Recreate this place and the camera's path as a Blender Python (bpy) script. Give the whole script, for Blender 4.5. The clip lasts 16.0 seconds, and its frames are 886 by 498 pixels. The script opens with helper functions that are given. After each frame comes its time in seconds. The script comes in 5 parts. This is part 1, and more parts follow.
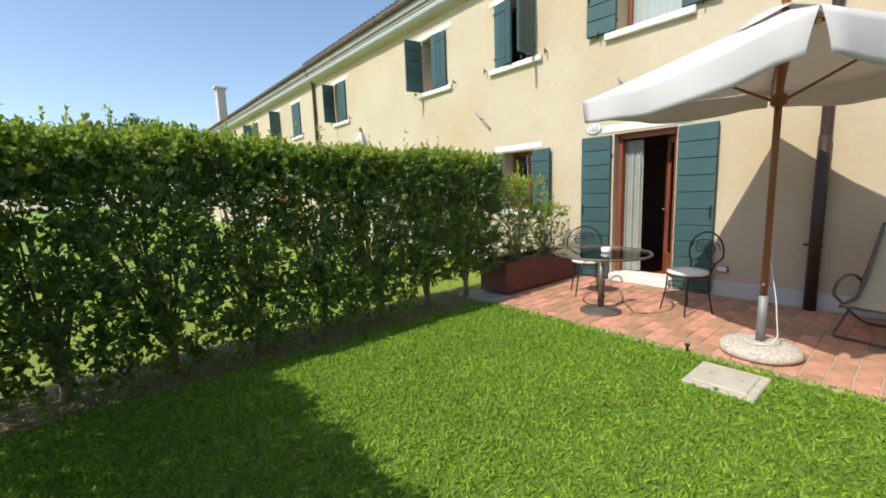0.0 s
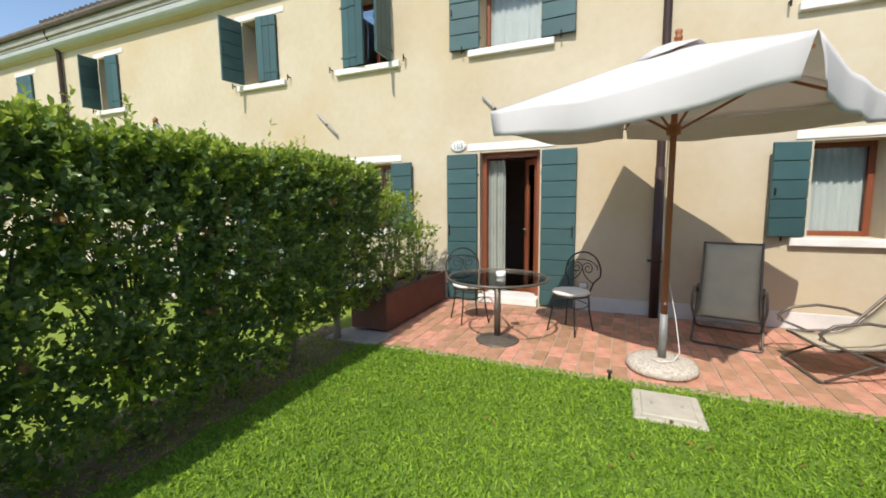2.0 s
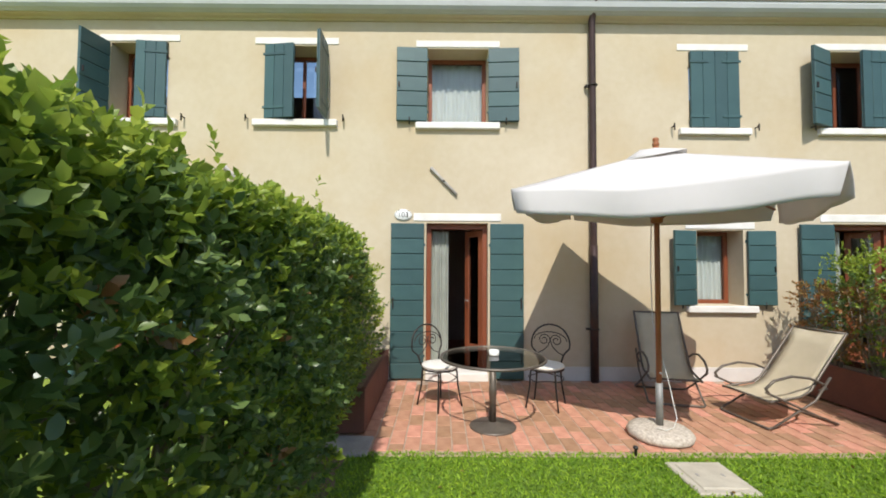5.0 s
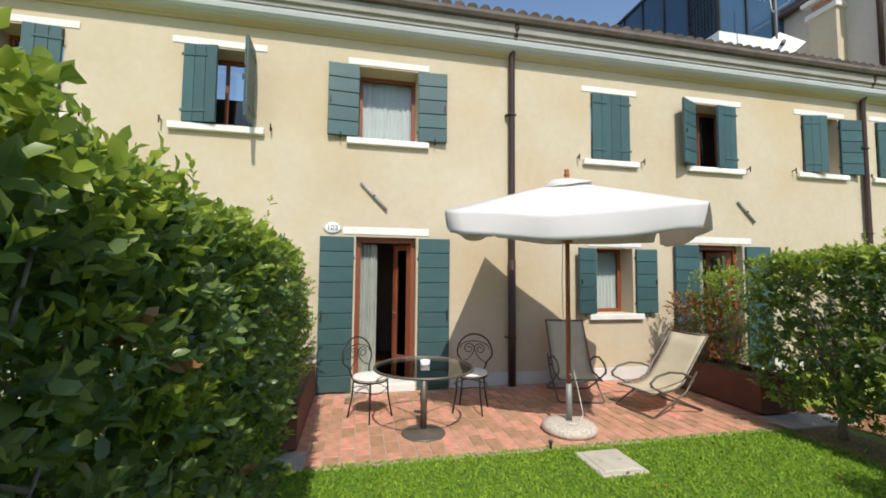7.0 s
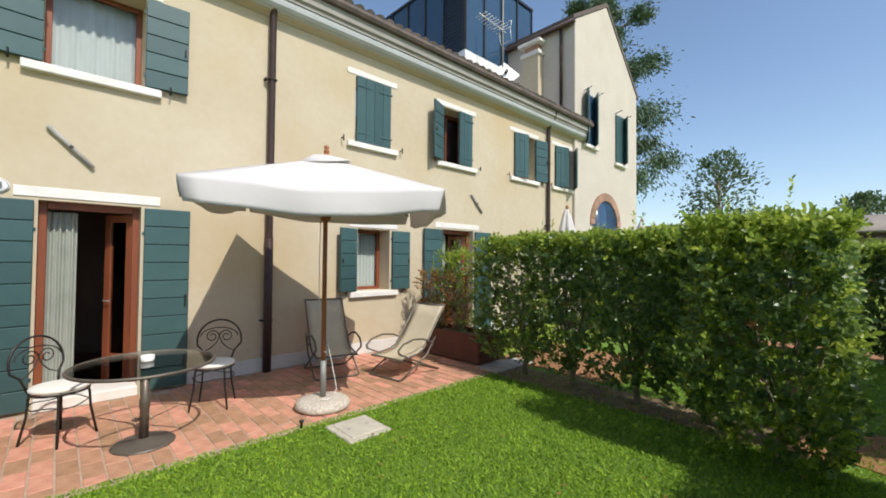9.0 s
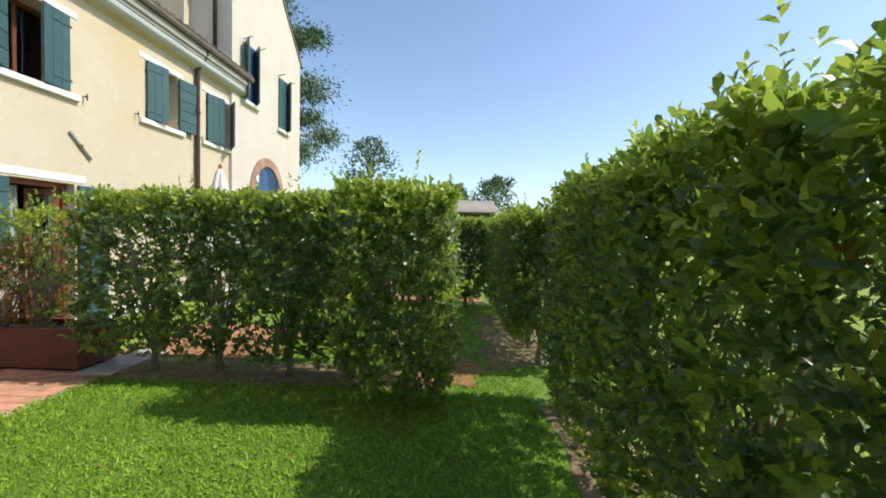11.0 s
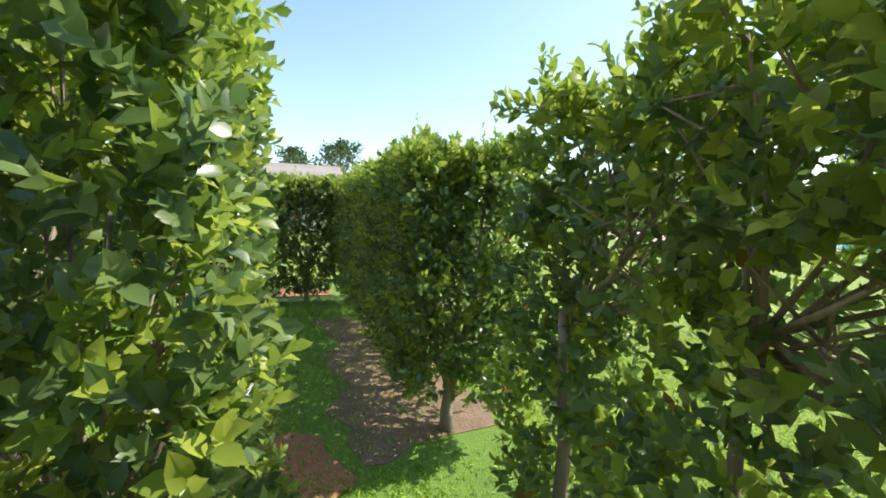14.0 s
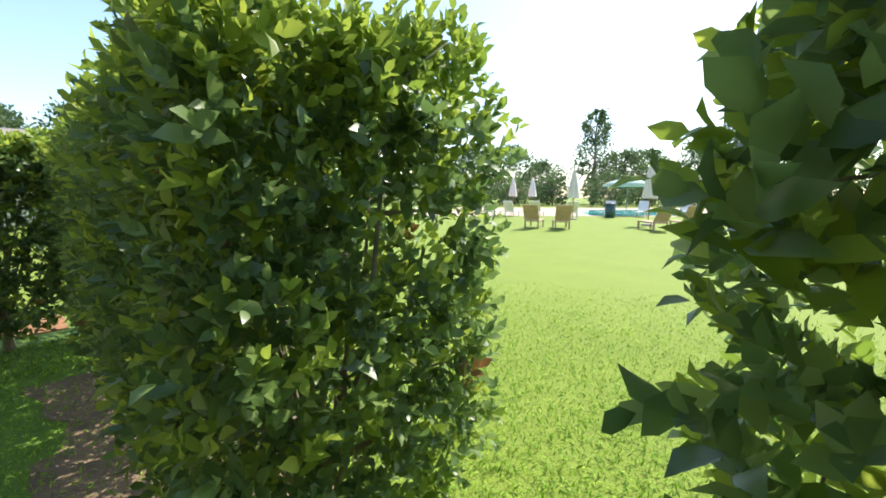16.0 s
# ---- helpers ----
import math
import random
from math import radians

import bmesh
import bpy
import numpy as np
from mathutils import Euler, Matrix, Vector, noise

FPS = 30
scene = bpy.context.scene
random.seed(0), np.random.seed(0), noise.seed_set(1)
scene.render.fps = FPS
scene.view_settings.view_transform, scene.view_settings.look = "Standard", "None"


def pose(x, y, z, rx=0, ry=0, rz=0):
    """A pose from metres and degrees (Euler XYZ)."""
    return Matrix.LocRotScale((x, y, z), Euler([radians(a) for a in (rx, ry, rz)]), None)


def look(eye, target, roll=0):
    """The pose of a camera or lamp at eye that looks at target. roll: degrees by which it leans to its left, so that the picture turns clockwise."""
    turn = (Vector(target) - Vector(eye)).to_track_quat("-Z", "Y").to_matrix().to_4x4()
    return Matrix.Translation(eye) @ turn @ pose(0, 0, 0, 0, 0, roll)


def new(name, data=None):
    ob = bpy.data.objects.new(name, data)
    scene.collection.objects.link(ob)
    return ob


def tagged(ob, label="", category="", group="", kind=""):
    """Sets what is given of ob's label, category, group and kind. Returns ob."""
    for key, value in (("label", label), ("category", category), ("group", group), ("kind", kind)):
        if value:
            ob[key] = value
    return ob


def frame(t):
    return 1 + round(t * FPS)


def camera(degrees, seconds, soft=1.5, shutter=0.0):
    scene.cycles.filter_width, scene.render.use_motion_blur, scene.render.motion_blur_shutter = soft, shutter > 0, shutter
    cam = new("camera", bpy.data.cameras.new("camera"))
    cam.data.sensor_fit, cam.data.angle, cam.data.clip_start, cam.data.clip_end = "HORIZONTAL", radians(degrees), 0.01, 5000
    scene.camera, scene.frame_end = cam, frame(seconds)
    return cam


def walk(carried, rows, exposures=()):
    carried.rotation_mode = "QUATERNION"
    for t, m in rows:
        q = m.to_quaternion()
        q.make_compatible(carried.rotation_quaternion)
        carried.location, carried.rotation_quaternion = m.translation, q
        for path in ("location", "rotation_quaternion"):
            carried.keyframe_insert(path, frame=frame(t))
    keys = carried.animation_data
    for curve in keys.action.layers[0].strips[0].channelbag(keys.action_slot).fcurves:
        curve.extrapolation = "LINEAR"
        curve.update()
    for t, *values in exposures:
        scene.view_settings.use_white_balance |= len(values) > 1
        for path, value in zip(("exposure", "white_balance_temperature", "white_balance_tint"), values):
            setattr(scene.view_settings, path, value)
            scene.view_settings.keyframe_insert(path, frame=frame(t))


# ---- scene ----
cam = camera(94.7, 16.0, soft=1.8)
METRES, EYE, TILT, LEAN, TURN = 8.0, 1.5, 0.0, 0.0, -39.9
ROWS = [
    (0.0, 0.0, 0.0, 0.0, -0.28, -8.11, 1.96),
    (0.5, -0.0215, 0.0297, 0.0029, -8.55, -7.04, 1.65),
    (1.0, -0.0388, 0.0656, 0.0018, -16.88, -6.35, 1.46),
    (1.5, -0.0543, 0.0954, 0.0028, -22.6, -6.2, 1.22),
    (2.0, -0.0811, 0.1373, 0.0037, -26.93, -6.46, 0.55),
    (2.5, -0.0987, 0.1681, 0.003, -29.53, -6.61, 0.0),
    (3.0, -0.122, 0.2085, 0.0027, -32.45, -6.44, -0.45),
    (3.5, -0.1518, 0.2401, 0.0027, -35.27, -5.51, -0.6),
    (4.0, -0.1804, 0.2685, 0.0065, -39.72, -3.13, -0.69),
    (4.5, -0.1976, 0.2928, 0.009, -44.68, -0.59, -0.54),
    (5.0, -0.2166, 0.3055, 0.0198, -50.32, 2.23, -0.34),
    (7.5, -0.2551, 0.3081, 0.0268, -66.24, 2.89, -0.59),
    (8.0, -0.254, 0.3093, 0.0251, -72.45, 2.36, -0.52),
    (8.5, -0.2504, 0.3035, 0.0234, -81.02, 1.91, -0.5),
    (9.0, -0.2439, 0.2924, 0.0208, -93.47, 1.41, -0.49),
    (9.5, -0.242, 0.2871, 0.02, -105.43, 0.9, -0.52),
    (10.0, -0.2395, 0.2828, 0.017, -118.63, 0.17, -0.7),
    (12.5, -0.0898, 0.1501, 0.008, -152.32, -3.25, -1.58),
    (13.0, -0.0559, 0.1036, 0.0063, -155.24, -3.53, -1.71),
    (13.5, -0.0309, 0.057, 0.004, -157.37, -4.13, -1.81),
    (14.0, -0.0042, 0.0035, 0.002, -159.4, -5.3, -1.64),
    (14.5, 0.0187, -0.0416, 0.0039, -161.32, -6.54, -1.46),
    (15.0, 0.0365, -0.0847, -0.001, -164.03, -8.05, -1.39),
    (15.5, 0.0536, -0.1165, -0.0032, -171.39, -8.31, -0.59),
    (16.0, 0.0673, -0.151, -0.0029, -185.4, -7.73, -0.2),
]
walk(cam, [(t, pose(0, 0, EYE, TILT, LEAN, TURN) @ pose(METRES * x, METRES * y, METRES * z, 90 + pitch, roll, yaw)) for t, x, y, z, yaw, pitch, roll in ROWS],
     [(0, 0.46), (3, 0.38), (5, 0.33), (9, 0.28), (10.2, 0.4), (12.3, 0.88), (14, 1.08), (15, 1.08), (16, 1.15)])

# ---------- world, sun, exposure ----------
SUN_DIR = Vector((0.87, -0.03, -1.0)).normalized()
world = bpy.data.worlds.new("world")
scene.world = world
world.use_nodes = True
wn = world.node_tree.nodes
sky = wn.new("ShaderNodeTexSky")
sky.sky_type = "NISHITA"
sky.sun_disc = False
sky.sun_elevation = math.asin(-SUN_DIR.z)
sky.sun_rotation = math.atan2(-SUN_DIR.x, -SUN_DIR.y)
sky.air_density, sky.dust_density, sky.ozone_density = 1.0, 0.8, 1.5
world.node_tree.links.new(sky.outputs[0], wn["Background"].inputs[0])
wn["Background"].inputs[1].default_value = 0.15
sun = new("sun", bpy.data.lights.new("sun", "SUN"))
sun.data.energy, sun.data.angle, sun.data.color = 3.5, radians(0.5), (1.0, 0.95, 0.86)
sun.matrix_world = look((-20, 0, 24), Vector((-20, 0, 24)) + SUN_DIR)

# ---------- materials ----------


def mat(name, a, b=None, rough=0.7, scale=8.0, fine=90.0, bump=0.15, metal=0.0, vary=0.0, island=False, contrast=0.5,
        translucent=0.0, spec=0.5, stretch=(1, 1, 1), dist=0.01):
    """Two colours mixed by coarse and fine noise, with relief; vary: random brightness from piece to piece."""
    m = bpy.data.materials.new(name)
    m.use_nodes = True
    nt = m.node_tree
    n, l = nt.nodes, nt.links
    bsdf = n["Principled BSDF"]
    b = b or tuple(c * 0.8 for c in a)
    co = n.new("ShaderNodeTexCoord")
    mp = n.new("ShaderNodeMapping")
    mp.inputs["Scale"].default_value = stretch
    l.new(co.outputs["Object"], mp.inputs[0])
    t1 = n.new("ShaderNodeTexNoise")
    t1.inputs["Scale"].default_value, t1.inputs["Detail"].default_value = scale, 6
    t2 = n.new("ShaderNodeTexNoise")
    t2.inputs["Scale"].default_value, t2.inputs["Detail"].default_value = fine, 4
    l.new(mp.outputs[0], t1.inputs["Vector"])
    l.new(mp.outputs[0], t2.inputs["Vector"])
    add = n.new("ShaderNodeMath")
    add.operation = "MULTIPLY_ADD"
    l.new(t2.outputs[0], add.inputs[0])
    add.inputs[1].default_value = 0.5
    l.new(t1.outputs[0], add.inputs[2])
    ramp = n.new("ShaderNodeMapRange")
    ramp.inputs["From Min"].default_value, ramp.inputs["From Max"].default_value = 0.75 - contrast * 0.5, 0.75 + contrast * 0.5
    l.new(add.outputs[0], ramp.inputs[0])
    mix = n.new("ShaderNodeMix")
    mix.data_type = "RGBA"
    mix.inputs[6].default_value, mix.inputs[7].default_value = (*a, 1), (*b, 1)
    l.new(ramp.outputs[0], mix.inputs[0])
    col = mix.outputs[2]
    if vary:
        if island:
            src = n.new("ShaderNodeNewGeometry").outputs["Random Per Island"]
        else:
            src = n.new("ShaderNodeObjectInfo").outputs["Random"]
        mr = n.new("ShaderNodeMapRange")
        mr.inputs["To Min"].default_value, mr.inputs["To Max"].default_value = 1 - vary, 1 + vary
        l.new(src, mr.inputs[0])
        hs = n.new("ShaderNodeHueSaturation")
        l.new(mr.outputs[0], hs.inputs["Value"])
        mh = n.new("ShaderNodeMapRange")
        mh.inputs["To Min"].default_value, mh.inputs["To Max"].default_value = 0.5 + vary * 0.05, 0.5 - vary * 0.05
        l.new(src, mh.inputs[0])
        l.new(mh.outputs[0], hs.inputs["Hue"])
        l.new(col, hs.inputs["Color"])
        col = hs.outputs[0]
    l.new(col, bsdf.inputs["Base Color"])
    bsdf.inputs["Roughness"].default_value, bsdf.inputs["Metallic"].default_value = rough, metal
    bsdf.inputs["Specular IOR Level"].default_value = spec
    if bump:
        bp = n.new("ShaderNodeBump")
        bp.inputs["Strength"].default_value, bp.inputs["Distance"].default_value = bump, dist
        l.new(add.outputs[0], bp.inputs["Height"])
        l.new(bp.outputs[0], bsdf.inputs["Normal"])
    if translucent:
        tr = n.new("ShaderNodeBsdfTranslucent")
        l.new(col, tr.inputs[0])
        ms = n.new("ShaderNodeMixShader")
        ms.inputs[0].default_value = translucent
        l.new(bsdf.outputs[0], ms.inputs[1])
        l.new(tr.outputs[0], ms.inputs[2])
        l.new(ms.outputs[0], n["Material Output"].inputs["Surface"])
    return m


def glass(name, tint=(0.95, 0.98, 0.98), clear=0.92, rough=0.02):
    """Thin pane: mostly clear, with a mirror gloss that grows at a slant."""
    m = bpy.data.materials.new(name)
    m.use_nodes = True
    n, l = m.node_tree.nodes, m.node_tree.links
    n.remove(n["Principled BSDF"])
    tr, gl, mx, fr = n.new("ShaderNodeBsdfTransparent"), n.new("ShaderNodeBsdfGlossy"), n.new("ShaderNodeMixShader"), n.new("ShaderNodeFresnel")
    tr.inputs[0].default_value = (*[c * clear for c in tint], 1)
    gl.inputs["Roughness"].default_value = rough
    fr.inputs[0].default_value = 1.5
    l.new(fr.outputs[0], mx.inputs[0])
    l.new(tr.outputs[0], mx.inputs[1])
    l.new(gl.outputs[0], mx.inputs[2])
    l.new(mx.outputs[0], n["Material Output"].inputs["Surface"])
    return m


PLASTER = mat("cream_plaster", (0.575, 0.50, 0.375), (0.49, 0.405, 0.275), 0.9, 0.8, 9, 0.22, contrast=0.6)
STAINS = PLASTER.node_tree
big = STAINS.nodes.new("ShaderNodeTexNoise")
big.inputs["Scale"].default_value, big.inputs["Detail"].default_value = 0.55, 7
STAINS.links.new(STAINS.nodes["Texture Coordinate"].outputs["Object"], big.inputs["Vector"])
fade = STAINS.nodes.new("ShaderNodeMapRange")
fade.inputs["From Min"].default_value, fade.inputs["From Max"].default_value, fade.inputs["To Max"].default_value = 0.55, 0.75, 0.55
STAINS.links.new(big.outputs[0], fade.inputs[0])
warm = STAINS.nodes.new("ShaderNodeMix")
warm.data_type = "RGBA"
warm.inputs[7].default_value = (0.50, 0.37, 0.20, 1)
STAINS.links.new(fade.outputs[0], warm.inputs[0])
STAINS.links.new(STAINS.nodes["Mix"].outputs[2], warm.inputs[6])
STAINS.links.new(warm.outputs[2], STAINS.nodes["Principled BSDF"].inputs["Base Color"])
PLASTER_PALE = mat("pale_plaster", (0.61, 0.55, 0.48), (0.51, 0.45, 0.38), 0.9, 0.9, 12, 0.3, contrast=0.6)
PLINTH = mat("plinth_stone", (0.66, 0.65, 0.63), (0.52, 0.51, 0.49), 0.8, 3, 60, 0.2)
STONE = mat("white_stone", (0.80, 0.78, 0.74), (0.66, 0.63, 0.58), 0.75, 5, 80, 0.2)
EAVES = mat("grey_eaves_paint", (0.36, 0.34, 0.31), (0.27, 0.255, 0.23), 0.85, 2, 40, 0.15)
CORNICE = mat("cornice_paint", (0.53, 0.55, 0.56), (0.46, 0.475, 0.48), 0.8, 2, 50, 0.1)
GREEN = mat("green_shutter_paint", (0.034, 0.080, 0.083), (0.046, 0.100, 0.102), 0.45, 4, 60, 0.12, vary=0.12)
IRON = mat("dark_iron", (0.035, 0.033, 0.032), (0.06, 0.05, 0.045), 0.5, 20, 150, 0.2, metal=0.6)
COPPER = mat("brown_downpipe_metal", (0.085, 0.05, 0.045), (0.055, 0.035, 0.032), 0.45, 6, 60, 0.1, metal=0.5)
WOODRED = mat("reddish_window_wood", (0.26, 0.075, 0.03), (0.18, 0.05, 0.022), 0.45, 5, 60, 0.15, stretch=(1, 1, 0.15))
POLEWOOD = mat("varnished_pole_wood", (0.36, 0.13, 0.045), (0.24, 0.08, 0.03), 0.4, 6, 70, 0.12, stretch=(1, 1, 0.1))
CANVAS = mat("white_canvas", (0.81, 0.775, 0.745), (0.75, 0.72, 0.69), 0.9, 3, 200, 0.15, translucent=0.26)
BEIGE = mat("beige_sling_fabric", (0.74, 0.66, 0.50), (0.64, 0.57, 0.42), 0.85, 6, 260, 0.2, translucent=0.35)
TUBE = mat("brown_tube_steel", (0.17, 0.145, 0.12), (0.12, 0.10, 0.085), 0.45, 10, 100, 0.1, metal=0.4)
CUSHION = mat("white_seat_pad", (0.78, 0.76, 0.72), (0.68, 0.66, 0.62), 0.9, 6, 150, 0.2)
CORTEN = mat("rust_steel_planter", (0.17, 0.062, 0.04), (0.11, 0.042, 0.03), 0.75, 5, 60, 0.25)
TILE = mat("terracotta_tile", (0.57, 0.31, 0.20), (0.43, 0.205, 0.13), 0.8, 9, 70, 0.35, vary=0.28)
MORTAR = mat("mortar", (0.50, 0.38, 0.29), (0.38, 0.27, 0.20), 0.95, 14, 90, 0.4)
KERB = mat("grey_stone_edge", (0.42, 0.40, 0.37), (0.30, 0.28, 0.26), 0.85, 7, 70, 0.3)
CONCRETE = mat("pale_concrete", (0.55, 0.51, 0.42), (0.42, 0.38, 0.31), 0.9, 9, 90, 0.4)
PEBBLE = mat("pebble_concrete", (0.66, 0.60, 0.52), (0.40, 0.34, 0.28), 0.85, 45, 140, 0.5, contrast=0.35)
SOIL = mat("dry_soil", (0.27, 0.18, 0.11), (0.15, 0.105, 0.065), 0.95, 7, 60, 0.8, dist=0.03)
SOIL_DRY = mat("orange_dry_needles", (0.42, 0.20, 0.09), (0.26, 0.13, 0.06), 0.95, 12, 80, 0.8, dist=0.03)
TURF = mat("turf", (0.16, 0.27, 0.03), (0.10, 0.18, 0.02), 0.9, 3, 90, 0.9, dist=0.03, contrast=0.7)
LAWN = mat("sunlit_lawn", (0.22, 0.285, 0.026), (0.165, 0.23, 0.02), 0.9, 1.2, 60, 0.8, dist=0.03, contrast=0.9)
BLADE = mat("grass_blade", (0.28, 0.44, 0.036), (0.19, 0.34, 0.026), 0.6, 2.0, 20, 0, vary=0.35, island=True, translucent=0.35, spec=0.3)
LEAF = mat("hedge_leaf", (0.20, 0.295, 0.085), (0.15, 0.24, 0.07), 0.33, 3, 40, 0, vary=0.4, island=True, translucent=0.5, spec=0.7)
LEAF_NEW = mat("young_hedge_leaf", (0.38, 0.46, 0.07), (0.27, 0.39, 0.055), 0.38, 3, 40, 0, vary=0.35, island=True, translucent=0.5, spec=0.4)
LEAF_RED = mat("reddish_leaf", (0.42, 0.20, 0.07), (0.25, 0.18, 0.05), 0.5, 4, 40, 0, vary=0.4, island=True, translucent=0.3)
LEAF_FAR = mat("far_tree_leaf", (0.12, 0.18, 0.07), (0.09, 0.15, 0.06), 0.6, 0.5, 10, 0, vary=0.35, island=True, translucent=0.5)
LEAF_PINE = mat("cedar_leaf", (0.12, 0.185, 0.10), (0.085, 0.145, 0.08), 0.6, 2, 10, 0, vary=0.35, island=True, translucent=0.15)
BARK = mat("grey_bark", (0.36, 0.30, 0.22), (0.20, 0.165, 0.12), 0.9, 12, 80, 0.6, stretch=(1, 1, 0.3))
ROOFTILE = mat("old_roof_tile", (0.16, 0.12, 0.10), (0.08, 0.07, 0.065), 0.9, 5, 50, 0.3, vary=0.3)
# Plaster darkened to paint in the dimness behind the open doors and windows.
ROOM_SHADE = mat("dim_room_plaster", (0.30, 0.27, 0.23), (0.24, 0.21, 0.18), 0.9, 2, 30, 0.1)
CURTAIN = mat("sheer_white_curtain", (0.86, 0.88, 0.86), (0.78, 0.80, 0.78), 0.9, 6, 120, 0.1, translucent=0.35)
# Greenish white curtain, dimmed in colour for the shade inside the doorway.
CURTAIN_DOOR = mat("pale_green_door_curtain", (0.50, 0.53, 0.47), (0.42, 0.45, 0.40), 0.9, 6, 120, 0.1, translucent=0.3)
WHITE = mat("white_enamel", (0.82, 0.82, 0.80), (0.76, 0.76, 0.74), 0.25, 5, 60, 0.03)
BLACK = mat("black_paint", (0.02, 0.02, 0.022), (0.03, 0.03, 0.03), 0.4, 5, 60, 0.03)
ARCHBRICK = mat("arch_brick", (0.42, 0.25, 0.18), (0.32, 0.19, 0.13), 0.9, 6, 60, 0.3, vary=0.2)
BLUEGLASS = mat("blue_facade_glass", (0.03, 0.07, 0.13), (0.04, 0.085, 0.15), 0.08, 2, 20, 0.0)
PANE = glass("window_pane")
TABLEGLASS = glass("table_glass", (0.93, 0.97, 0.96), 0.97)
ZINC = mat("weathered_zinc", (0.30, 0.30, 0.29), (0.20, 0.20, 0.195), 0.6, 3, 40, 0.1, metal=0.3)
SHEDROOF = mat("weathered_sheet_roof", (0.26, 0.225, 0.19), (0.19, 0.165, 0.14), 0.8, 2, 30, 0.1)
WATER = mat("pool_water", (0.10, 0.55, 0.60), (0.14, 0.60, 0.64), 0.05, 3, 20, 0.2)
PAVING = mat("pale_pool_paving", (0.55, 0.42, 0.30), (0.45, 0.33, 0.24), 0.9, 2, 30, 0.2)
PALEWOOD = mat("lounger_wood", (0.50, 0.36, 0.24), (0.40, 0.28, 0.18), 0.8, 5, 50, 0.1)

# ---------- mesh helpers ----------


def empty(name, m=None):
    ob = new(name)
    ob.empty_display_size = 0.1
    if m is not None:
        ob.matrix_world = m
    return ob


def part(name, bm, material, parent=None, label=""):
    me = bpy.data.meshes.new(name)
    bm.to_mesh(me)
    bm.free()
    me.materials.append(material)
    ob = new(name, me)
    if parent is not None:
        ob.parent = parent
    if label:
        tagged(ob, label)
    return ob


def again(ob, m, parent=None, name=None):
    """A further piece on the same mesh."""
    o = new(name or ob.name.split(".")[0], ob.data)
    o.parent = parent if parent is not None else ob.parent
    o.matrix_local = m
    return o


def box(x0, x1, y0, y1, z0, z1, bevel=0.0, bm=None, m=None):
    bm = bm or bmesh.new()
    r = bmesh.ops.create_cube(bm, size=1)
    t = Matrix.Translation(((x0 + x1) / 2, (y0 + y1) / 2, (z0 + z1) / 2)) @ Matrix.Diagonal((abs(x1 - x0), abs(y1 - y0), abs(z1 - z0), 1))
    if m is not None:
        t = m @ t
    bmesh.ops.transform(bm, matrix=t, verts=r["verts"])
    if bevel:
        es = list({e for v in r["verts"] for e in v.link_edges})
        bmesh.ops.bevel(bm, geom=es, offset=bevel, segments=1, affect="EDGES")
    return bm


def tube(points, radius, sides=8, bm=None, closed=False, caps=True):
    """A round bar swept along points; radius may be one number or one a point."""
    bm = bm or bmesh.new()
    pts = [Vector(p) for p in points]
    n = len(pts)
    rad = radius if isinstance(radius, (list, tuple)) else [radius] * n
    rings, up = [], None
    for i, p in enumerate(pts):
        a = pts[(i - 1) % n] if (closed or i > 0) else p
        b = pts[(i + 1) % n] if (closed or i < n - 1) else p
        d = (b - a).normalized()
        if up is None:
            up = d.orthogonal().normalized()
        up = (up - d * up.dot(d)).normalized()
        s = d.cross(up)
        rings.append([bm.verts.new(p + (up * math.cos(2 * math.pi * k / sides) + s * math.sin(2 * math.pi * k / sides)) * rad[i]) for k in range(sides)])
    for i in range(n if closed else n - 1):
        r0, r1 = rings[i], rings[(i + 1) % n]
        for k in range(sides):
            f = bm.faces.new((r0[k], r0[(k + 1) % sides], r1[(k + 1) % sides], r1[k]))
            f.smooth = True
    if caps and not closed:
        bm.faces.new(list(reversed(rings[0])))
        bm.faces.new(rings[-1])
    return bm


def thicken(bm, t):
    """Gives a sheet a thickness t below its faces."""
    bm.normal_update()
    faces, edges = bm.faces[:], [e for e in bm.edges if e.is_boundary]
    low = {v: bm.verts.new(v.co - v.normal * t) for v in bm.verts[:]}
    for f in faces:
        bm.faces.new([low[v] for v in reversed(f.verts)]).smooth = True
    for e in edges:
        a, b = e.verts
        bm.faces.new((a, b, low[b], low[a]))
    bmesh.ops.recalc_face_normals(bm, faces=bm.faces)


def lathe(profile, sides=32, bm=None, sx=1.0, sy=1.0, smooth=True):
    """A turned body from (radius, height) pairs."""
    bm = bm or bmesh.new()
    rings = []
    for r, z in profile:
        rings.append([bm.verts.new((sx * r * math.cos(2 * math.pi * k / sides), sy * r * math.sin(2 * math.pi * k / sides), z)) for k in range(sides)])
    for r0, r1 in zip(rings, rings[1:]):
        for k in range(sides):
            f = bm.faces.new((r0[k], r0[(k + 1) % sides], r1[(k + 1) % sides], r1[k]))
            f.smooth = smooth
    bm.faces.new(list(reversed(rings[0])))
    bm.faces.new(rings[-1])
    return bm


def arc(c, r, a0, a1, n, plane="xz"):
    out = []
    for i in range(n + 1):
        a = radians(a0 + (a1 - a0) * i / n)
        u, v = r * math.cos(a), r * math.sin(a)
        out.append((c[0] + u, c[1], c[2] + v) if plane == "xz" else (c[0], c[1] + u, c[2] + v) if plane == "yz" else (c[0] + u, c[1] + v, c[2]))
    return out


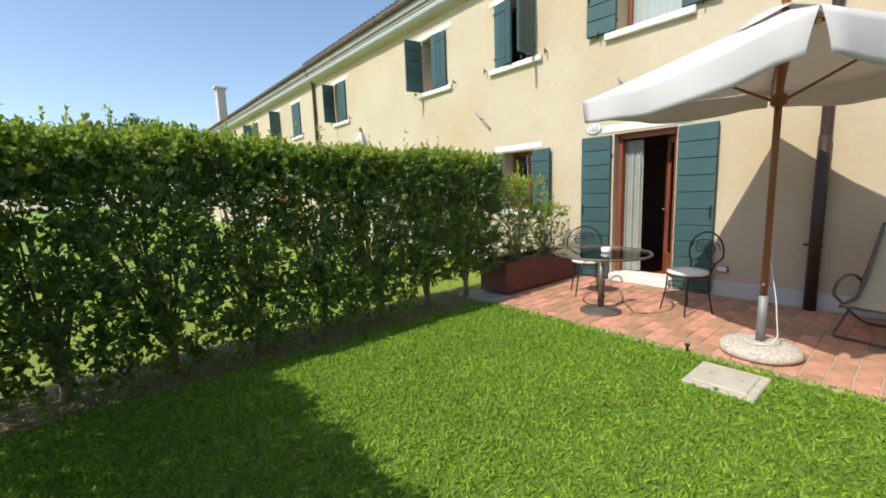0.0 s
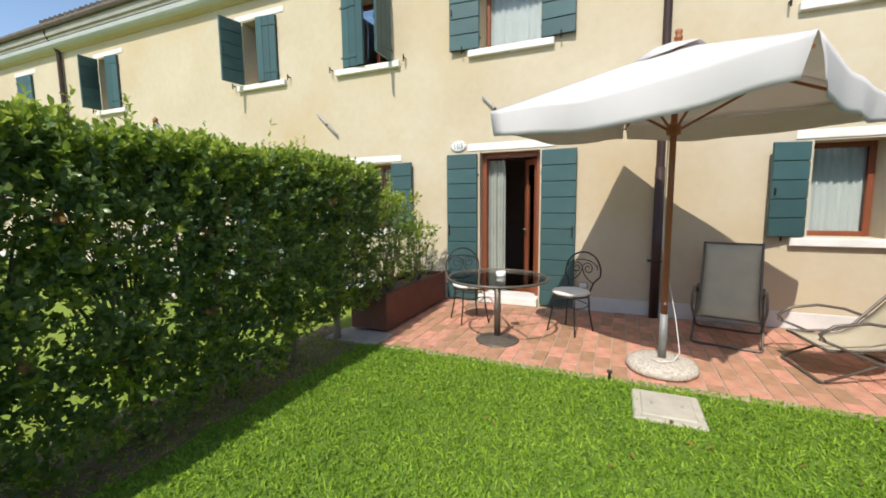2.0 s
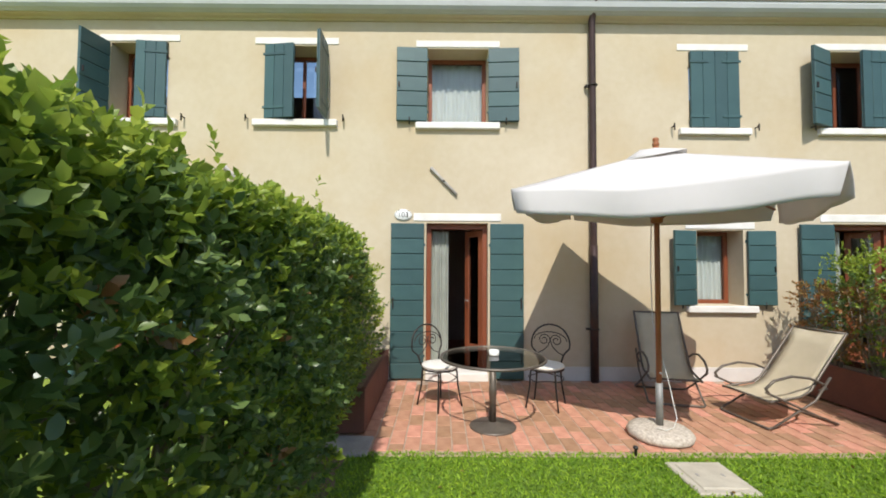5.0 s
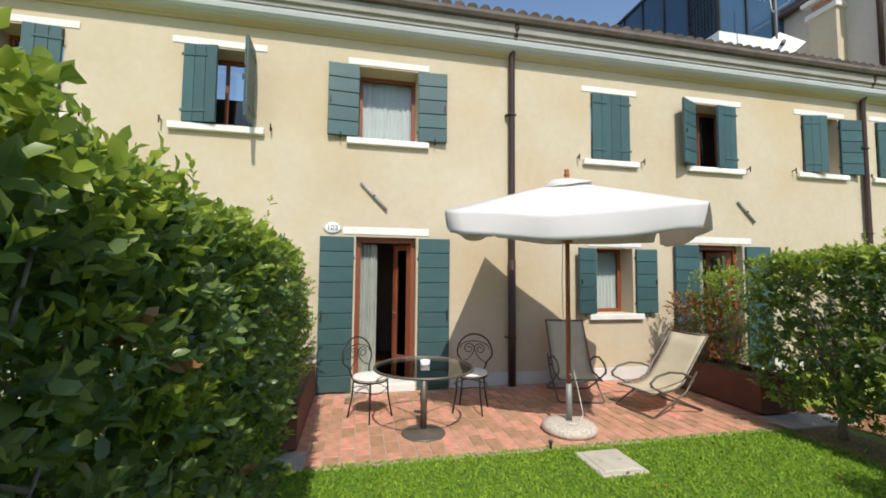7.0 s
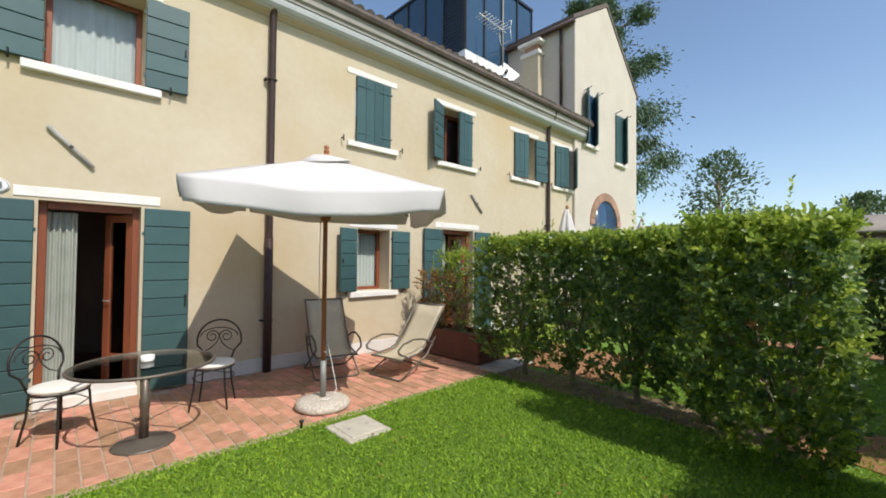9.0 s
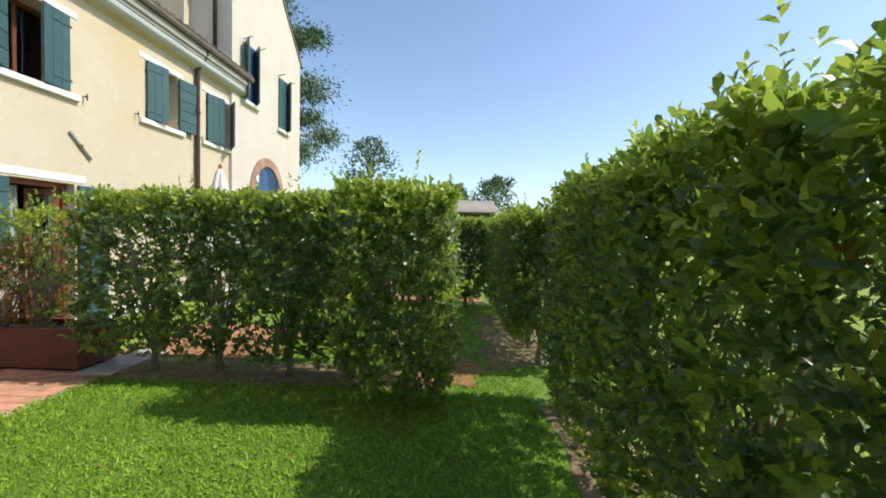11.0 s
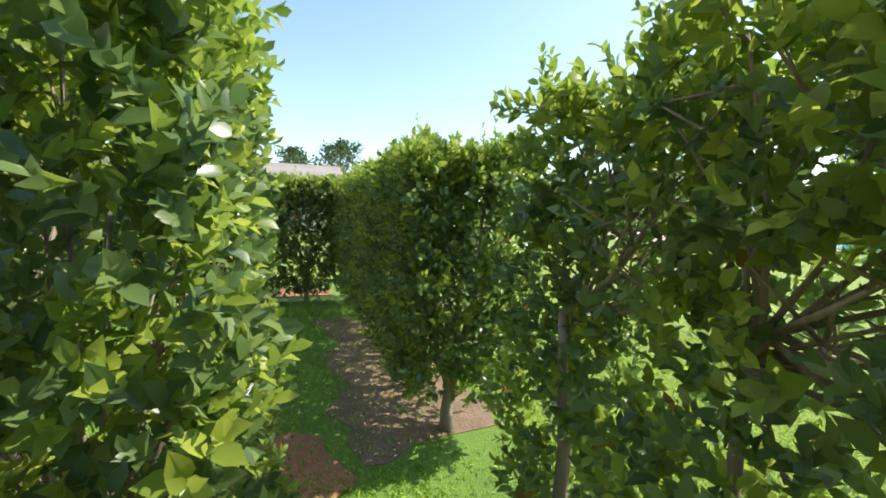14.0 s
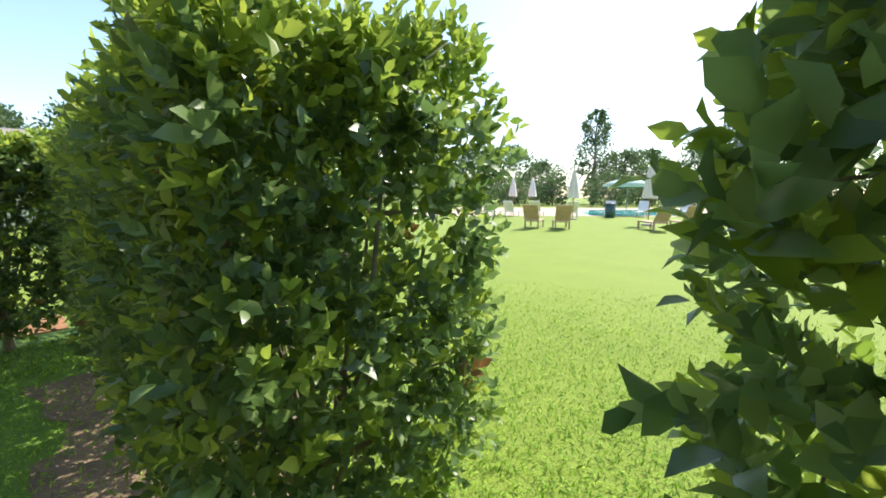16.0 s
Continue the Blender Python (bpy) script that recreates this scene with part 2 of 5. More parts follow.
def leaf_mesh(name, origin, axis, normal, length, width, materials, slot, simple=False):
    """Many folded leaves in one mesh; one row of the arrays a leaf."""
    axis = axis / (np.linalg.norm(axis, axis=1, keepdims=True) + 1e-9)
    side = np.cross(axis, normal)
    side /= np.linalg.norm(side, axis=1, keepdims=True) + 1e-9
    nor = np.cross(side, axis)
    if simple:
        tpl = np.array([(0, 0, 0), (0.45, 0.5, 0.1), (1, 0, -0.12), (0.45, -0.5, 0.1)])
        faces = [(0, 1, 2, 3)]
    else:
        tpl = np.array([(0, 0, 0), (0.28, 0.44, 0.10), (0.66, 0.47, 0.09), (1, 0, -0.14), (0.66, -0.47, 0.09), (0.28, -0.44, 0.10), (0.5, 0, 0)])
        faces = [(0, 1, 2, 6), (6, 2, 3, 4), (0, 6, 4, 5)]
    k, n = len(tpl), len(origin)
    L, W = length[:, None, None], width[:, None, None]
    v = origin[:, None, :] + axis[:, None, :] * tpl[None, :, 0:1] * L + side[:, None, :] * tpl[None, :, 1:2] * W + nor[:, None, :] * tpl[None, :, 2:3] * L
    me = bpy.data.meshes.new(name)
    f = (np.arange(n)[:, None, None] * k + np.array(faces)[None]).reshape(-1)
    nf = n * len(faces)
    me.vertices.add(n * k)
    me.vertices.foreach_set("co", v.reshape(-1).astype(np.float32))
    me.loops.add(nf * 4)
    me.loops.foreach_set("vertex_index", f.astype(np.int32))
    me.polygons.add(nf)
    me.polygons.foreach_set("loop_start", (np.arange(nf) * 4).astype(np.int32))
    me.polygons.foreach_set("material_index", np.repeat(slot, len(faces)).astype(np.int32))
    me.polygons.foreach_set("use_smooth", np.ones(nf, dtype=bool))
    for m in materials:
        me.materials.append(m)
    me.update(calc_edges=True)
    me.validate()
    return me


def unit(a):
    return a / (np.linalg.norm(a, axis=1, keepdims=True) + 1e-9)


def shoots(rng, base, direct, per, llen, lwid, stem=0.11):
    """Leaves set spirally round short shoots."""
    n = len(base)
    direct = unit(direct)
    ref = np.tile(np.array([[0.31, 0.17, 0.93]]), (n, 1))
    u = unit(np.cross(direct, ref))
    w = np.cross(direct, u)
    o, a, nn, ll, ww = [], [], [], [], []
    ph = rng.uniform(0, 6.28, n)
    size = rng.uniform(0.75, 1.25, n)
    for j in range(per):
        f = (j + 0.6) / per
        ang = ph + j * 2.4 + rng.normal(0, 0.25, n)
        rad = u * np.cos(ang)[:, None] + w * np.sin(ang)[:, None]
        open_ = 1.1 - 0.75 * f + rng.normal(0, 0.15, n)
        ax = direct * np.cos(open_)[:, None] + rad * np.sin(open_)[:, None]
        ax[:, 2] += 0.10
        o.append(base + direct * (stem * f * size)[:, None])
        a.append(ax)
        nn.append(direct * np.sin(open_)[:, None] - rad * np.cos(open_)[:, None] + rng.normal(0, 0.25, (n, 3)))
        s = size * rng.uniform(0.75, 1.2, n) * (1.05 - 0.35 * f)
        ll.append(llen * s)
        ww.append(lwid * s)
    return [np.concatenate(q) for q in (o, a, nn, ll, ww)]

# ---------- ground ----------
ground = part("ground", box(-160, 160, -160, 160, -0.3, -0.012), LAWN)
tagged(ground, "wide sunlit green lawn reaching the far trees", "lawn", kind="structure")
turf = part("garden_turf", box(-1.45, 3.93, -8.6, 4.7, -0.05, 0.0), TURF)
tagged(turf, "short green garden turf between the hedges", "turf", kind="structure")


def patch(name, x0, x1, y0, y1, z, material, label, amp=0.08, seed=1):
    """A flat bed with a wavering outline."""
    bm = bmesh.new()
    rng = random.Random(seed)
    pts = []
    for (ax, ay), (bx, by) in (((x0, y0), (x1, y0)), ((x1, y0), (x1, y1)), ((x1, y1), (x0, y1)), ((x0, y1), (x0, y0))):
        n = max(3, int((abs(bx - ax) + abs(by - ay)) / 0.22))
        for i in range(n):
            f = i / n
            pts.append((ax + (bx - ax) * f + rng.uniform(-amp, amp) * 0.6, ay + (by - ay) * f + rng.uniform(-amp, amp) * 0.6))
    top = [bm.verts.new((x, y, z)) for x, y in pts]
    low = [bm.verts.new((x, y, -0.04)) for x, y in pts]
    bm.faces.new(top)
    for i in range(len(pts)):
        j = (i + 1) % len(pts)
        bm.faces.new((top[i], low[i], low[j], top[j]))
    ob = part(name, bm, material)
    return tagged(ob, label, "soil", kind="structure")


patch("soil_bed", -1.6, 4.2, 3.80, 4.6, 0.006, SOIL, "dry brown soil bed under the clipped hedge", 0.07, 2)
patch("soil_bed", 0.2, 4.0, -2.25, -1.55, 0.006, SOIL, "dry brown soil bed under the garden hedge", 0.07, 3)
patch("soil_bed", -1.3, -0.75, -1.3, 3.7, 0.006, SOIL, "dry brown soil strip under the tall hedge", 0.06, 4)
patch("soil_bed", -1.3, -0.30, -5.6, -2.35, 0.006, SOIL, "bare brown soil along the hedge passage", 0.2, 5)
patch("dry_needles", -0.22, 0.62, -2.70, -1.70, 0.011, SOIL_DRY, "orange dry leaf litter beside the hedge end", 0.2, 6)
patch("dry_needles", -0.5, 3.5, -7.9, -7.2, 0.011, SOIL_DRY, "orange dry leaf litter behind the cross hedge", 0.09, 7)
patch("path_soil", 2.4, 4.4, -4.2, -2.4, 0.009, SOIL_DRY, "pale dry earth behind the garden hedge", 0.09, 8)

# ---------- facade ----------
XF, TH = 6.19, 0.50


def holed_wall(name, x0, x1, y0, y1, z0, z1, holes, material, label):
    """A wall in the y-z plane with rectangular openings through it."""
    ys = sorted({y0, y1, *[h[0] for h in holes], *[h[1] for h in holes]})
    zs = sorted({z0, z1, *[h[2] for h in holes], *[h[3] for h in holes]})
    solid = {}
    for i in range(len(ys) - 1):
        for k in range(len(zs) - 1):
            cy, cz = (ys[i] + ys[i + 1]) / 2, (zs[k] + zs[k + 1]) / 2
            solid[i, k] = not any(h[0] < cy < h[1] and h[2] < cz < h[3] for h in holes)
    bm = bmesh.new()
    vs = {}

    def v(x, i, k):
        key = (x, i, k)
        if key not in vs:
            vs[key] = bm.verts.new((x, ys[i], zs[k]))
        return vs[key]
    for (i, k), s in solid.items():
        if not s:
            continue
        bm.faces.new((v(x0, i, k), v(x0, i, k + 1), v(x0, i + 1, k + 1), v(x0, i + 1, k)))
        bm.faces.new((v(x1, i, k), v(x1, i + 1, k), v(x1, i + 1, k + 1), v(x1, i, k + 1)))
        if not solid.get((i - 1, k)):
            bm.faces.new((v(x0, i, k), v(x1, i, k), v(x1, i, k + 1), v(x0, i, k + 1)))
        if not solid.get((i + 1, k)):
            bm.faces.new((v(x0, i + 1, k), v(x0, i + 1, k + 1), v(x1, i + 1, k + 1), v(x1, i + 1, k)))
        if not solid.get((i, k - 1)):
            bm.faces.new((v(x0, i, k), v(x0, i + 1, k), v(x1, i + 1, k), v(x1, i, k)))
        if not solid.get((i, k + 1)):
            bm.faces.new((v(x0, i, k + 1), v(x1, i, k + 1), v(x1, i + 1, k + 1), v(x0, i + 1, k + 1)))
    return tagged(part(name, bm, material), label, "wall", kind="structure")


# openings: y0, y1, z0, z1
WIN = {
    "w0": (7.05, 7.90, 3.78, 4.93), "w1": (4.70, 5.60, 3.78, 4.90), "w2": (2.31, 3.21, 3.75, 4.87),
    "w3": (-1.39, -0.67, 3.69, 4.85), "w4": (-3.62, -2.74, 3.70, 4.87), "w5": (-6.12, -5.20, 3.74, 4.87),
    "w6": (-8.12, -7.10, 3.74, 4.90), "wm1": (11.75, 12.50, 3.75, 4.92), "wm2": (15.40, 16.12, 3.75, 4.95),
    "wm3": (17.60, 18.40, 3.78, 4.95), "wm4": (20.6, 21.4, 3.78, 4.95), "gw": (-1.43, -0.75, 1.09, 2.19),
    "gwm": (4.72, 5.5, 1.09, 2.19),
}
DOORS = {"d1": (2.31, 3.21, 0.02, 2.27), "d2": (-3.72, -2.76, 0.02, 2.29), "d0": (6.9, 7.8, 0.02, 2.27)}
holed_wall("wall_facade", XF, XF + TH, -8.55, 34.0, -0.05, 5.40, list(WIN.values()) + list(DOORS.values()), PLASTER,
           "cream lime-plastered facade of a long two-storey house")
holed_wall("wall_back", 13.0, 13.3, -8.55, 34.0, -0.05, 5.40, [], PLASTER, "plain cream back wall of the house")
# Added room walls and ceiling; their plaster colour carries the indoor shade.
for y in (-8.55, 0.45, 4.1, 6.3, 33.7):
    tagged(part("wall_cross", box(XF + TH + 0.003, 12.99, y, y + 0.15, 0, 5.38), ROOM_SHADE), "added partition wall inside the house, plaster darkened for indoor shade", "wall", kind="structure")
tagged(part("wall_rear_rooms", box(9.2, 9.3, -8.35, 33.6, 0, 5.36), ROOM_SHADE), "added wall at the back of the rooms, plaster darkened for indoor shade", "wall", kind="structure")
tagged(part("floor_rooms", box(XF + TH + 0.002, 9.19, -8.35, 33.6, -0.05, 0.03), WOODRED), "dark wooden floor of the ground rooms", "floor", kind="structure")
tagged(part("ceiling_rooms", box(XF + TH + 0.002, 9.19, -8.35, 33.6, 2.75, 3.05), ROOM_SHADE), "added ceiling between the storeys, plaster darkened for indoor shade", "ceiling", kind="structure")
for a, b in ((-2.25, 1.79), (3.70, 6.4), (8.3, 34.0), (-8.55, -4.2)):
    tagged(part("plinth", box(XF - 0.022, XF - 0.001, a, b, 0, 0.20, 0.004), PLINTH), "pale grey plinth band along the foot of the wall", "plinth", kind="structure")

# cornice, gutter and roof
def moulding(name, prof, material, label):
    """A straight moulding along the eaves from (offset, height) pairs."""
    bm = bmesh.new()
    for a, b in zip(prof, prof[1:]):
        bm.faces.new([bm.verts.new((XF - 0.001 + p[0], y, p[1])) for p, y in ((a, -8.60), (a, 34), (b, 34), (b, -8.60))])
    bm.faces.new([bm.verts.new((XF - 0.001 + p[0], -8.60, p[1])) for p in prof])
    return tagged(part(name, bm, material), label, "cornice", kind="structure")


moulding("cornice_foot", [(0.0, 5.27), (-0.03, 5.272), (-0.045, 5.29), (-0.10, 5.30), (-0.125, 5.318), (0.0, 5.318)], PLASTER, "cream moulded foot of the cornice")
moulding("cornice_band", [(0.0, 5.32), (-0.145, 5.32), (-0.15, 5.33), (-0.195, 5.345), (-0.23, 5.385), (-0.245, 5.44), (-0.245, 5.475), (0.0, 5.475)], CORNICE, "pale blue-grey rounded band of the cornice")
moulding("cornice_top", [(0.0, 5.477), (-0.262, 5.477), (-0.265, 5.53), (-0.30, 5.55), (-0.31, 5.68), (0.0, 5.68)], EAVES, "grey painted board under the roof edge")
bm = bmesh.new()
gp = [(5.80, 5.80), (5.79, 5.74), (5.82, 5.69), (5.88, 5.685), (5.93, 5.70), (5.95, 5.75), (5.95, 5.80)]
for a, b in zip(gp, gp[1:]):
    bm.faces.new([bm.verts.new(p) for p in ((a[0], -8.66, a[1]), (a[0], 34, a[1]), (b[0], 34, b[1]), (b[0], -8.66, b[1]))])
tagged(part("gutter", bm, ROOFTILE), "dark grey-brown half-round gutter along the eaves", "gutter", kind="structure")
PITCH = math.atan(0.36)
roof = part("roof", box(5.86, 14.0, -8.62, 34, -0.06, 0.0, m=Matrix.Translation((5.86, 0, 5.80)) @ Matrix.Rotation(-PITCH, 4, "Y") @ Matrix.Translation((-5.86, 0, 0))), ROOFTILE)
tagged(roof, "low-pitched roof of old dark clay tiles", "roof", kind="structure")
bm = bmesh.new()
for k in range(7):
    a = math.pi * k / 6
    for u, r in ((0, 0.085), (0.45, 0.07)):
        bm.verts.new((u, r * math.cos(a), r * 0.75 * math.sin(a)))
bm.verts.ensure_lookup_table()
for k in range(6):
    bm.faces.new((bm.verts[2 * k], bm.verts[2 * k + 1], bm.verts[2 * k + 3], bm.verts[2 * k + 2]))
bm.faces.new([bm.verts[2 * k] for k in range(7)])
rt = part("roof_tile", bm, ROOFTILE, roof)
first = True
rng = random.Random(5)
for i in range(110):
    m = Matrix.Translation((5.80, -8.5 + i * 0.205, 5.80)) @ Matrix.Rotation(-PITCH + rng.uniform(-0.02, 0.02), 4, "Y") @ Matrix.Rotation(rng.uniform(-0.03, 0.03), 4, "Z")
    if first:
        rt.matrix_local, first = m, False
    else:
        again(rt, m, roof)


def downpipe(y, ztop=5.66):
    root = empty("downpipe", pose(XF - 0.075, y, 0))
    tagged(root, "brown metal downpipe fixed to the plaster wall", "downpipe")
    pts = [(0, 0, 0.01), (0, 0, 0.8), (0, 0, 2.5), (0, 0, ztop - 0.42), (-0.03, 0, ztop - 0.33), (-0.17, 0, ztop - 0.12), (-0.21, 0, ztop - 0.02), (-0.21, 0, ztop + 0.06)]
    pipe = part("pipe", tube(pts, 0.05, 12), COPPER, root)
    part("shoe", tube([(0, 0, 0.0), (0, 0, 1.95)], 0.058, 12), COPPER, root, "thicker iron lower pipe")
    for z in (0.75, 2.6, 4.3):
        part("bracket", tube(arc((0, 0, z), 0.062, 0, 360, 14, "xy")[:-1], 0.012, 6, closed=True), IRON, pipe)
        part("lug", box(-0.01, 0.07, 0.06, 0.1, z - 0.012, z + 0.012), IRON, pipe)
    return root


for y in (0.79, -6.68, 13.95, 26.5):
    downpipe(y)

BOARD = {}


def shutter(width, height, hinge, angle, mirror, label, boards=6):
    """A plank shutter leaf: upright boards outside, level boards inside, strap hinges. Local x runs from the hinge, z up; angle 0 is shut.
    mirror -1 for a leaf hinged at the high-y side."""
    root = empty("shutter", Matrix.Translation(hinge) @ Matrix.Rotation(radians(angle) * mirror, 4, "Z") @ Matrix.Rotation(radians(90 * mirror), 4, "Z"))
    tagged(root, label, "shutter", group="window shutters")
    s = mirror
    h = height / boards
    key = (round(width, 2), round(h, 3), s)
    for i in range(boards):
        m = Matrix.Translation((0, 0, i * h))
        if key not in BOARD:
            BOARD[key] = part("board", box(0, width, -0.001 * s, -0.022 * s, 0.004, h - 0.004, 0.006), GREEN, root).data
            root.children[-1].matrix_local = m
        else:
            o = new("board", BOARD[key])
            o.parent = root
            o.matrix_local = m
    n = max(2, round(width / 0.16))
    w = width / n
    for i in range(n):
        key2 = (round(w, 3), round(height, 2), s, "v")
        m = Matrix.Translation((i * w, 0, 0))
        if key2 not in BOARD:
            BOARD[key2] = part("upright_board", box(0.002, w - 0.002, 0.001 * s, 0.024 * s, 0, height, 0.004), GREEN, root).data
            root.children[-1].matrix_local = m
        else:
            o = new("upright_board", BOARD[key2])
            o.parent = root
            o.matrix_local = m
    for z in (height * 0.14, height * 0.86):
        part("strap_hinge", box(-0.02, width * 0.72, 0.025 * s, 0.034 * s, z - 0.02, z + 0.02, 0.003), GREEN, root, "painted iron strap hinge")
    part("latch", box(width * 0.9, width * 0.94, -0.023 * s, -0.05 * s, height * 0.45, height * 0.52, 0.004), IRON, root)
    return root


def shutters(op, left, right, boards=6, dz=0.0):
    """left (high y) and right leaf, each with its opening angle (0 shut, 180 flat on the wall)."""
    y0, y1, z0, z1 = op
    w, h = (y1 - y0) / 2, z1 - z0 - 0.02
    word = {True: "shut", False: "open"}
    if left is not None:
        shutter(w, h, (XF - 0.035, y1, z0 + 0.01 + dz), left, -1, "dark green plank shutter leaf, %s, beside the window" % word[left < 20], boards)
    if right is not None:
        shutter(w, h, (XF - 0.035, y0, z0 + 0.01 + dz), right, 1, "dark green plank shutter leaf, %s, beside the window" % word[right < 20], boards)


def window(i, op, curtain=0, deep=0.33, sill=True, lintel=True, ajar=0):
    y0, y1, z0, z1 = op
    root = empty("window_%d" % i, pose(XF, (y0 + y1) / 2, z0))
    tagged(root, "red-brown wooden window set deep in the plaster wall", "window", kind="structure")
    w, h = (y1 - y0) / 2, z1 - z0
    f = 0.06
    for name, b in (("frame_stile", (-w, -w + f, 0, h)), ("frame_stile", (w - f, w, 0, h)), ("frame_rail", (-w + f, w - f, 0, f)), ("frame_rail", (-w + f, w - f, h - f, h))):
        part(name, box(deep, deep + 0.06, *b, 0.005), WOODRED, root)
    if not curtain:
        part("mullion", box(deep + 0.01, deep + 0.05, -0.025, 0.025, f, h - f, 0.004), WOODRED, root)
    for a, b in (((-w + f, w - f),) if curtain else ((-w + f, -0.025), (0.025, w - f))):
        p = part("pane", box(deep + 0.025, deep + 0.031, a, b, f, h - f), PANE, root)
        p.visible_shadow = False
    if sill:
        part("sill", box(-0.07, deep - 0.002, -w - 0.17, w + 0.17, -0.10, -0.002, 0.01), STONE, root, "white stone window sill")
    if lintel:
        part("lintel", box(-0.012, 0.0, -w - 0.17, w + 0.17, h + 0.02, h + 0.12, 0.004), STONE, root, "white stone lintel band")
    for s in (-1, 1):
        bm = tube([(0, s * (w + 0.26), 0.02), (-0.06, s * (w + 0.26), 0.02), (-0.075, s * (w + 0.26), 0.06), (-0.075, s * (w + 0.26), -0.04)], 0.011, 6)
        part("shutter_dog", bm, IRON, root, "small iron shutter holder")
    if curtain:
        cloth(root, deep + 0.075, -w + 0.03, w - 0.03, 0.02, h - 0.03, "curtain")
    return root


def cloth(root, x, a, b, z0, z1, name, waves=9, amp=0.02, stuff=None):
    """A hanging pleated curtain with thickness."""
    bm = bmesh.new()
    n = waves * 6
    for side in (0.0, 0.004):
        vs = []
        for i in range(n + 1):
            f = i / n
            y = a + (b - a) * f
            dx = amp * math.sin(f * waves * 2 * math.pi) + 0.4 * amp * math.sin(f * waves * 3.3 + 1)
            vs.append((bm.verts.new((x + dx + side, y, z0)), bm.verts.new((x + dx * 0.7 + side, y, z1))))
        for p, q in zip(vs, vs[1:]):
            f = bm.faces.new((p[0], q[0], q[1], p[1]))
            f.smooth = True
    return part(name, bm, stuff or CURTAIN, root, "sheer white pleated curtain")


for i, (k, op) in enumerate(WIN.items()):
    window(i + 1, op, curtain=k in ("w2", "gw"), sill=True)
shutters(WIN["w2"], 176, 176, 5)
shutters(WIN["w1"], 8, 92, 5)
shutters(WIN["w0"], 100, 6, 5)
shutters(WIN["w3"], 0, 0, 5)
shutters(WIN["w4"], 156, 5, 5)
shutters(WIN["w5"], 12, 172, 5)
shutters(WIN["w6"], 14, 38, 5)
shutters(WIN["wm1"], 90, 5, 5)
shutters(WIN["wm2"], 0, 0, 5)
shutters(WIN["wm3"], 10, 92, 5)
shutters(WIN["wm4"], 110, 0, 5)
shutters((-1.47, -0.71, 1.09, 2.19), 165, 174, 5)
shutters(WIN["gwm"], 170, 174, 5)


def french_door(i, op, label, inner=True):
    y0, y1, z0, z1 = op
    root = empty("door_%d" % i, pose(XF, (y0 + y1) / 2, z0))
    tagged(root, label, "door", kind="structure")
    w, h = (y1 - y0) / 2, z1 - z0
    for name, b in (("jamb", (-w, -w + 0.07, 0, h)), ("jamb", (w - 0.07, w, 0, h)), ("head", (-w + 0.07, w - 0.07, h - 0.08, h))):
        part(name, box(0.13, 0.21, *b, 0.006), WOODRED, root)
    part("threshold", box(-0.10, 0.34, -w + 0.002, w - 0.002, -0.02, 0.10, 0.01), STONE, root, "white stone door step")
    part("lintel", box(-0.012, 0.0, -w - 0.19, w + 0.19, h + 0.03, h + 0.14, 0.004), STONE, root, "white stone lintel band")
    # the two glazed leaves, opened into the room
    for s, ang in ((1, 86), (-1, 50)):
        lw, lh = w - 0.08, h - 0.20
        leaf = empty("leaf")
        leaf.parent = root
        leaf.matrix_local = Matrix.Translation((0.18, s * (w - 0.07), 0.11)) @ Matrix.Rotation(radians(s * ang), 4, "Z")
        bm = bmesh.new()
        a, b = sorted((0, -s * lw))
        for r in ((a, a + 0.08, 0, lh), (b - 0.08, b, 0, lh), (a + 0.08, b - 0.08, 0, 0.32), (a + 0.08, b - 0.08, lh - 0.09, lh)):
            box(0, 0.045, *r, 0.004, bm=bm)
        part("leaf_frame", bm, WOODRED, leaf)
        p = part("pane", box(0.02, 0.026, a + 0.08, b - 0.08, 0.32, lh - 0.09), PANE, leaf)
        p.visible_shadow = False
        part("door_handle", tube([(-0.03, -s * (lw - 0.04), 0.98), (-0.045, -s * (lw - 0.04), 0.98), (-0.045, -s * (lw - 0.14), 0.98)], 0.009, 8), ZINC, leaf)
    if inner:
        # The wide curtain takes the colour with the room's shade painted in.
        cloth(root, 0.27, 0.12, w - 0.06, 0.12, h - 0.1, "curtain", 5, 0.03, CURTAIN_DOOR)
        cloth(root, 0.30, -w + 0.03, -w + 0.12, 0.05, h - 0.1, "curtain", 2, 0.025)
    return root


french_door(1, DOORS["d1"], "open red-brown glazed double door with white curtains")
french_door(2, DOORS["d2"], "red-brown glazed double door of the next room")
french_door(3, DOORS["d0"], "red-brown glazed double door beyond the hedge")
for k in ("d1", "d2", "d0"):
    y0, y1, z0, z1 = DOORS[k]
    op = (y0 - 0.03, y1 + 0.03, z0, z1)
    shutters(op, 177, 177, 10)


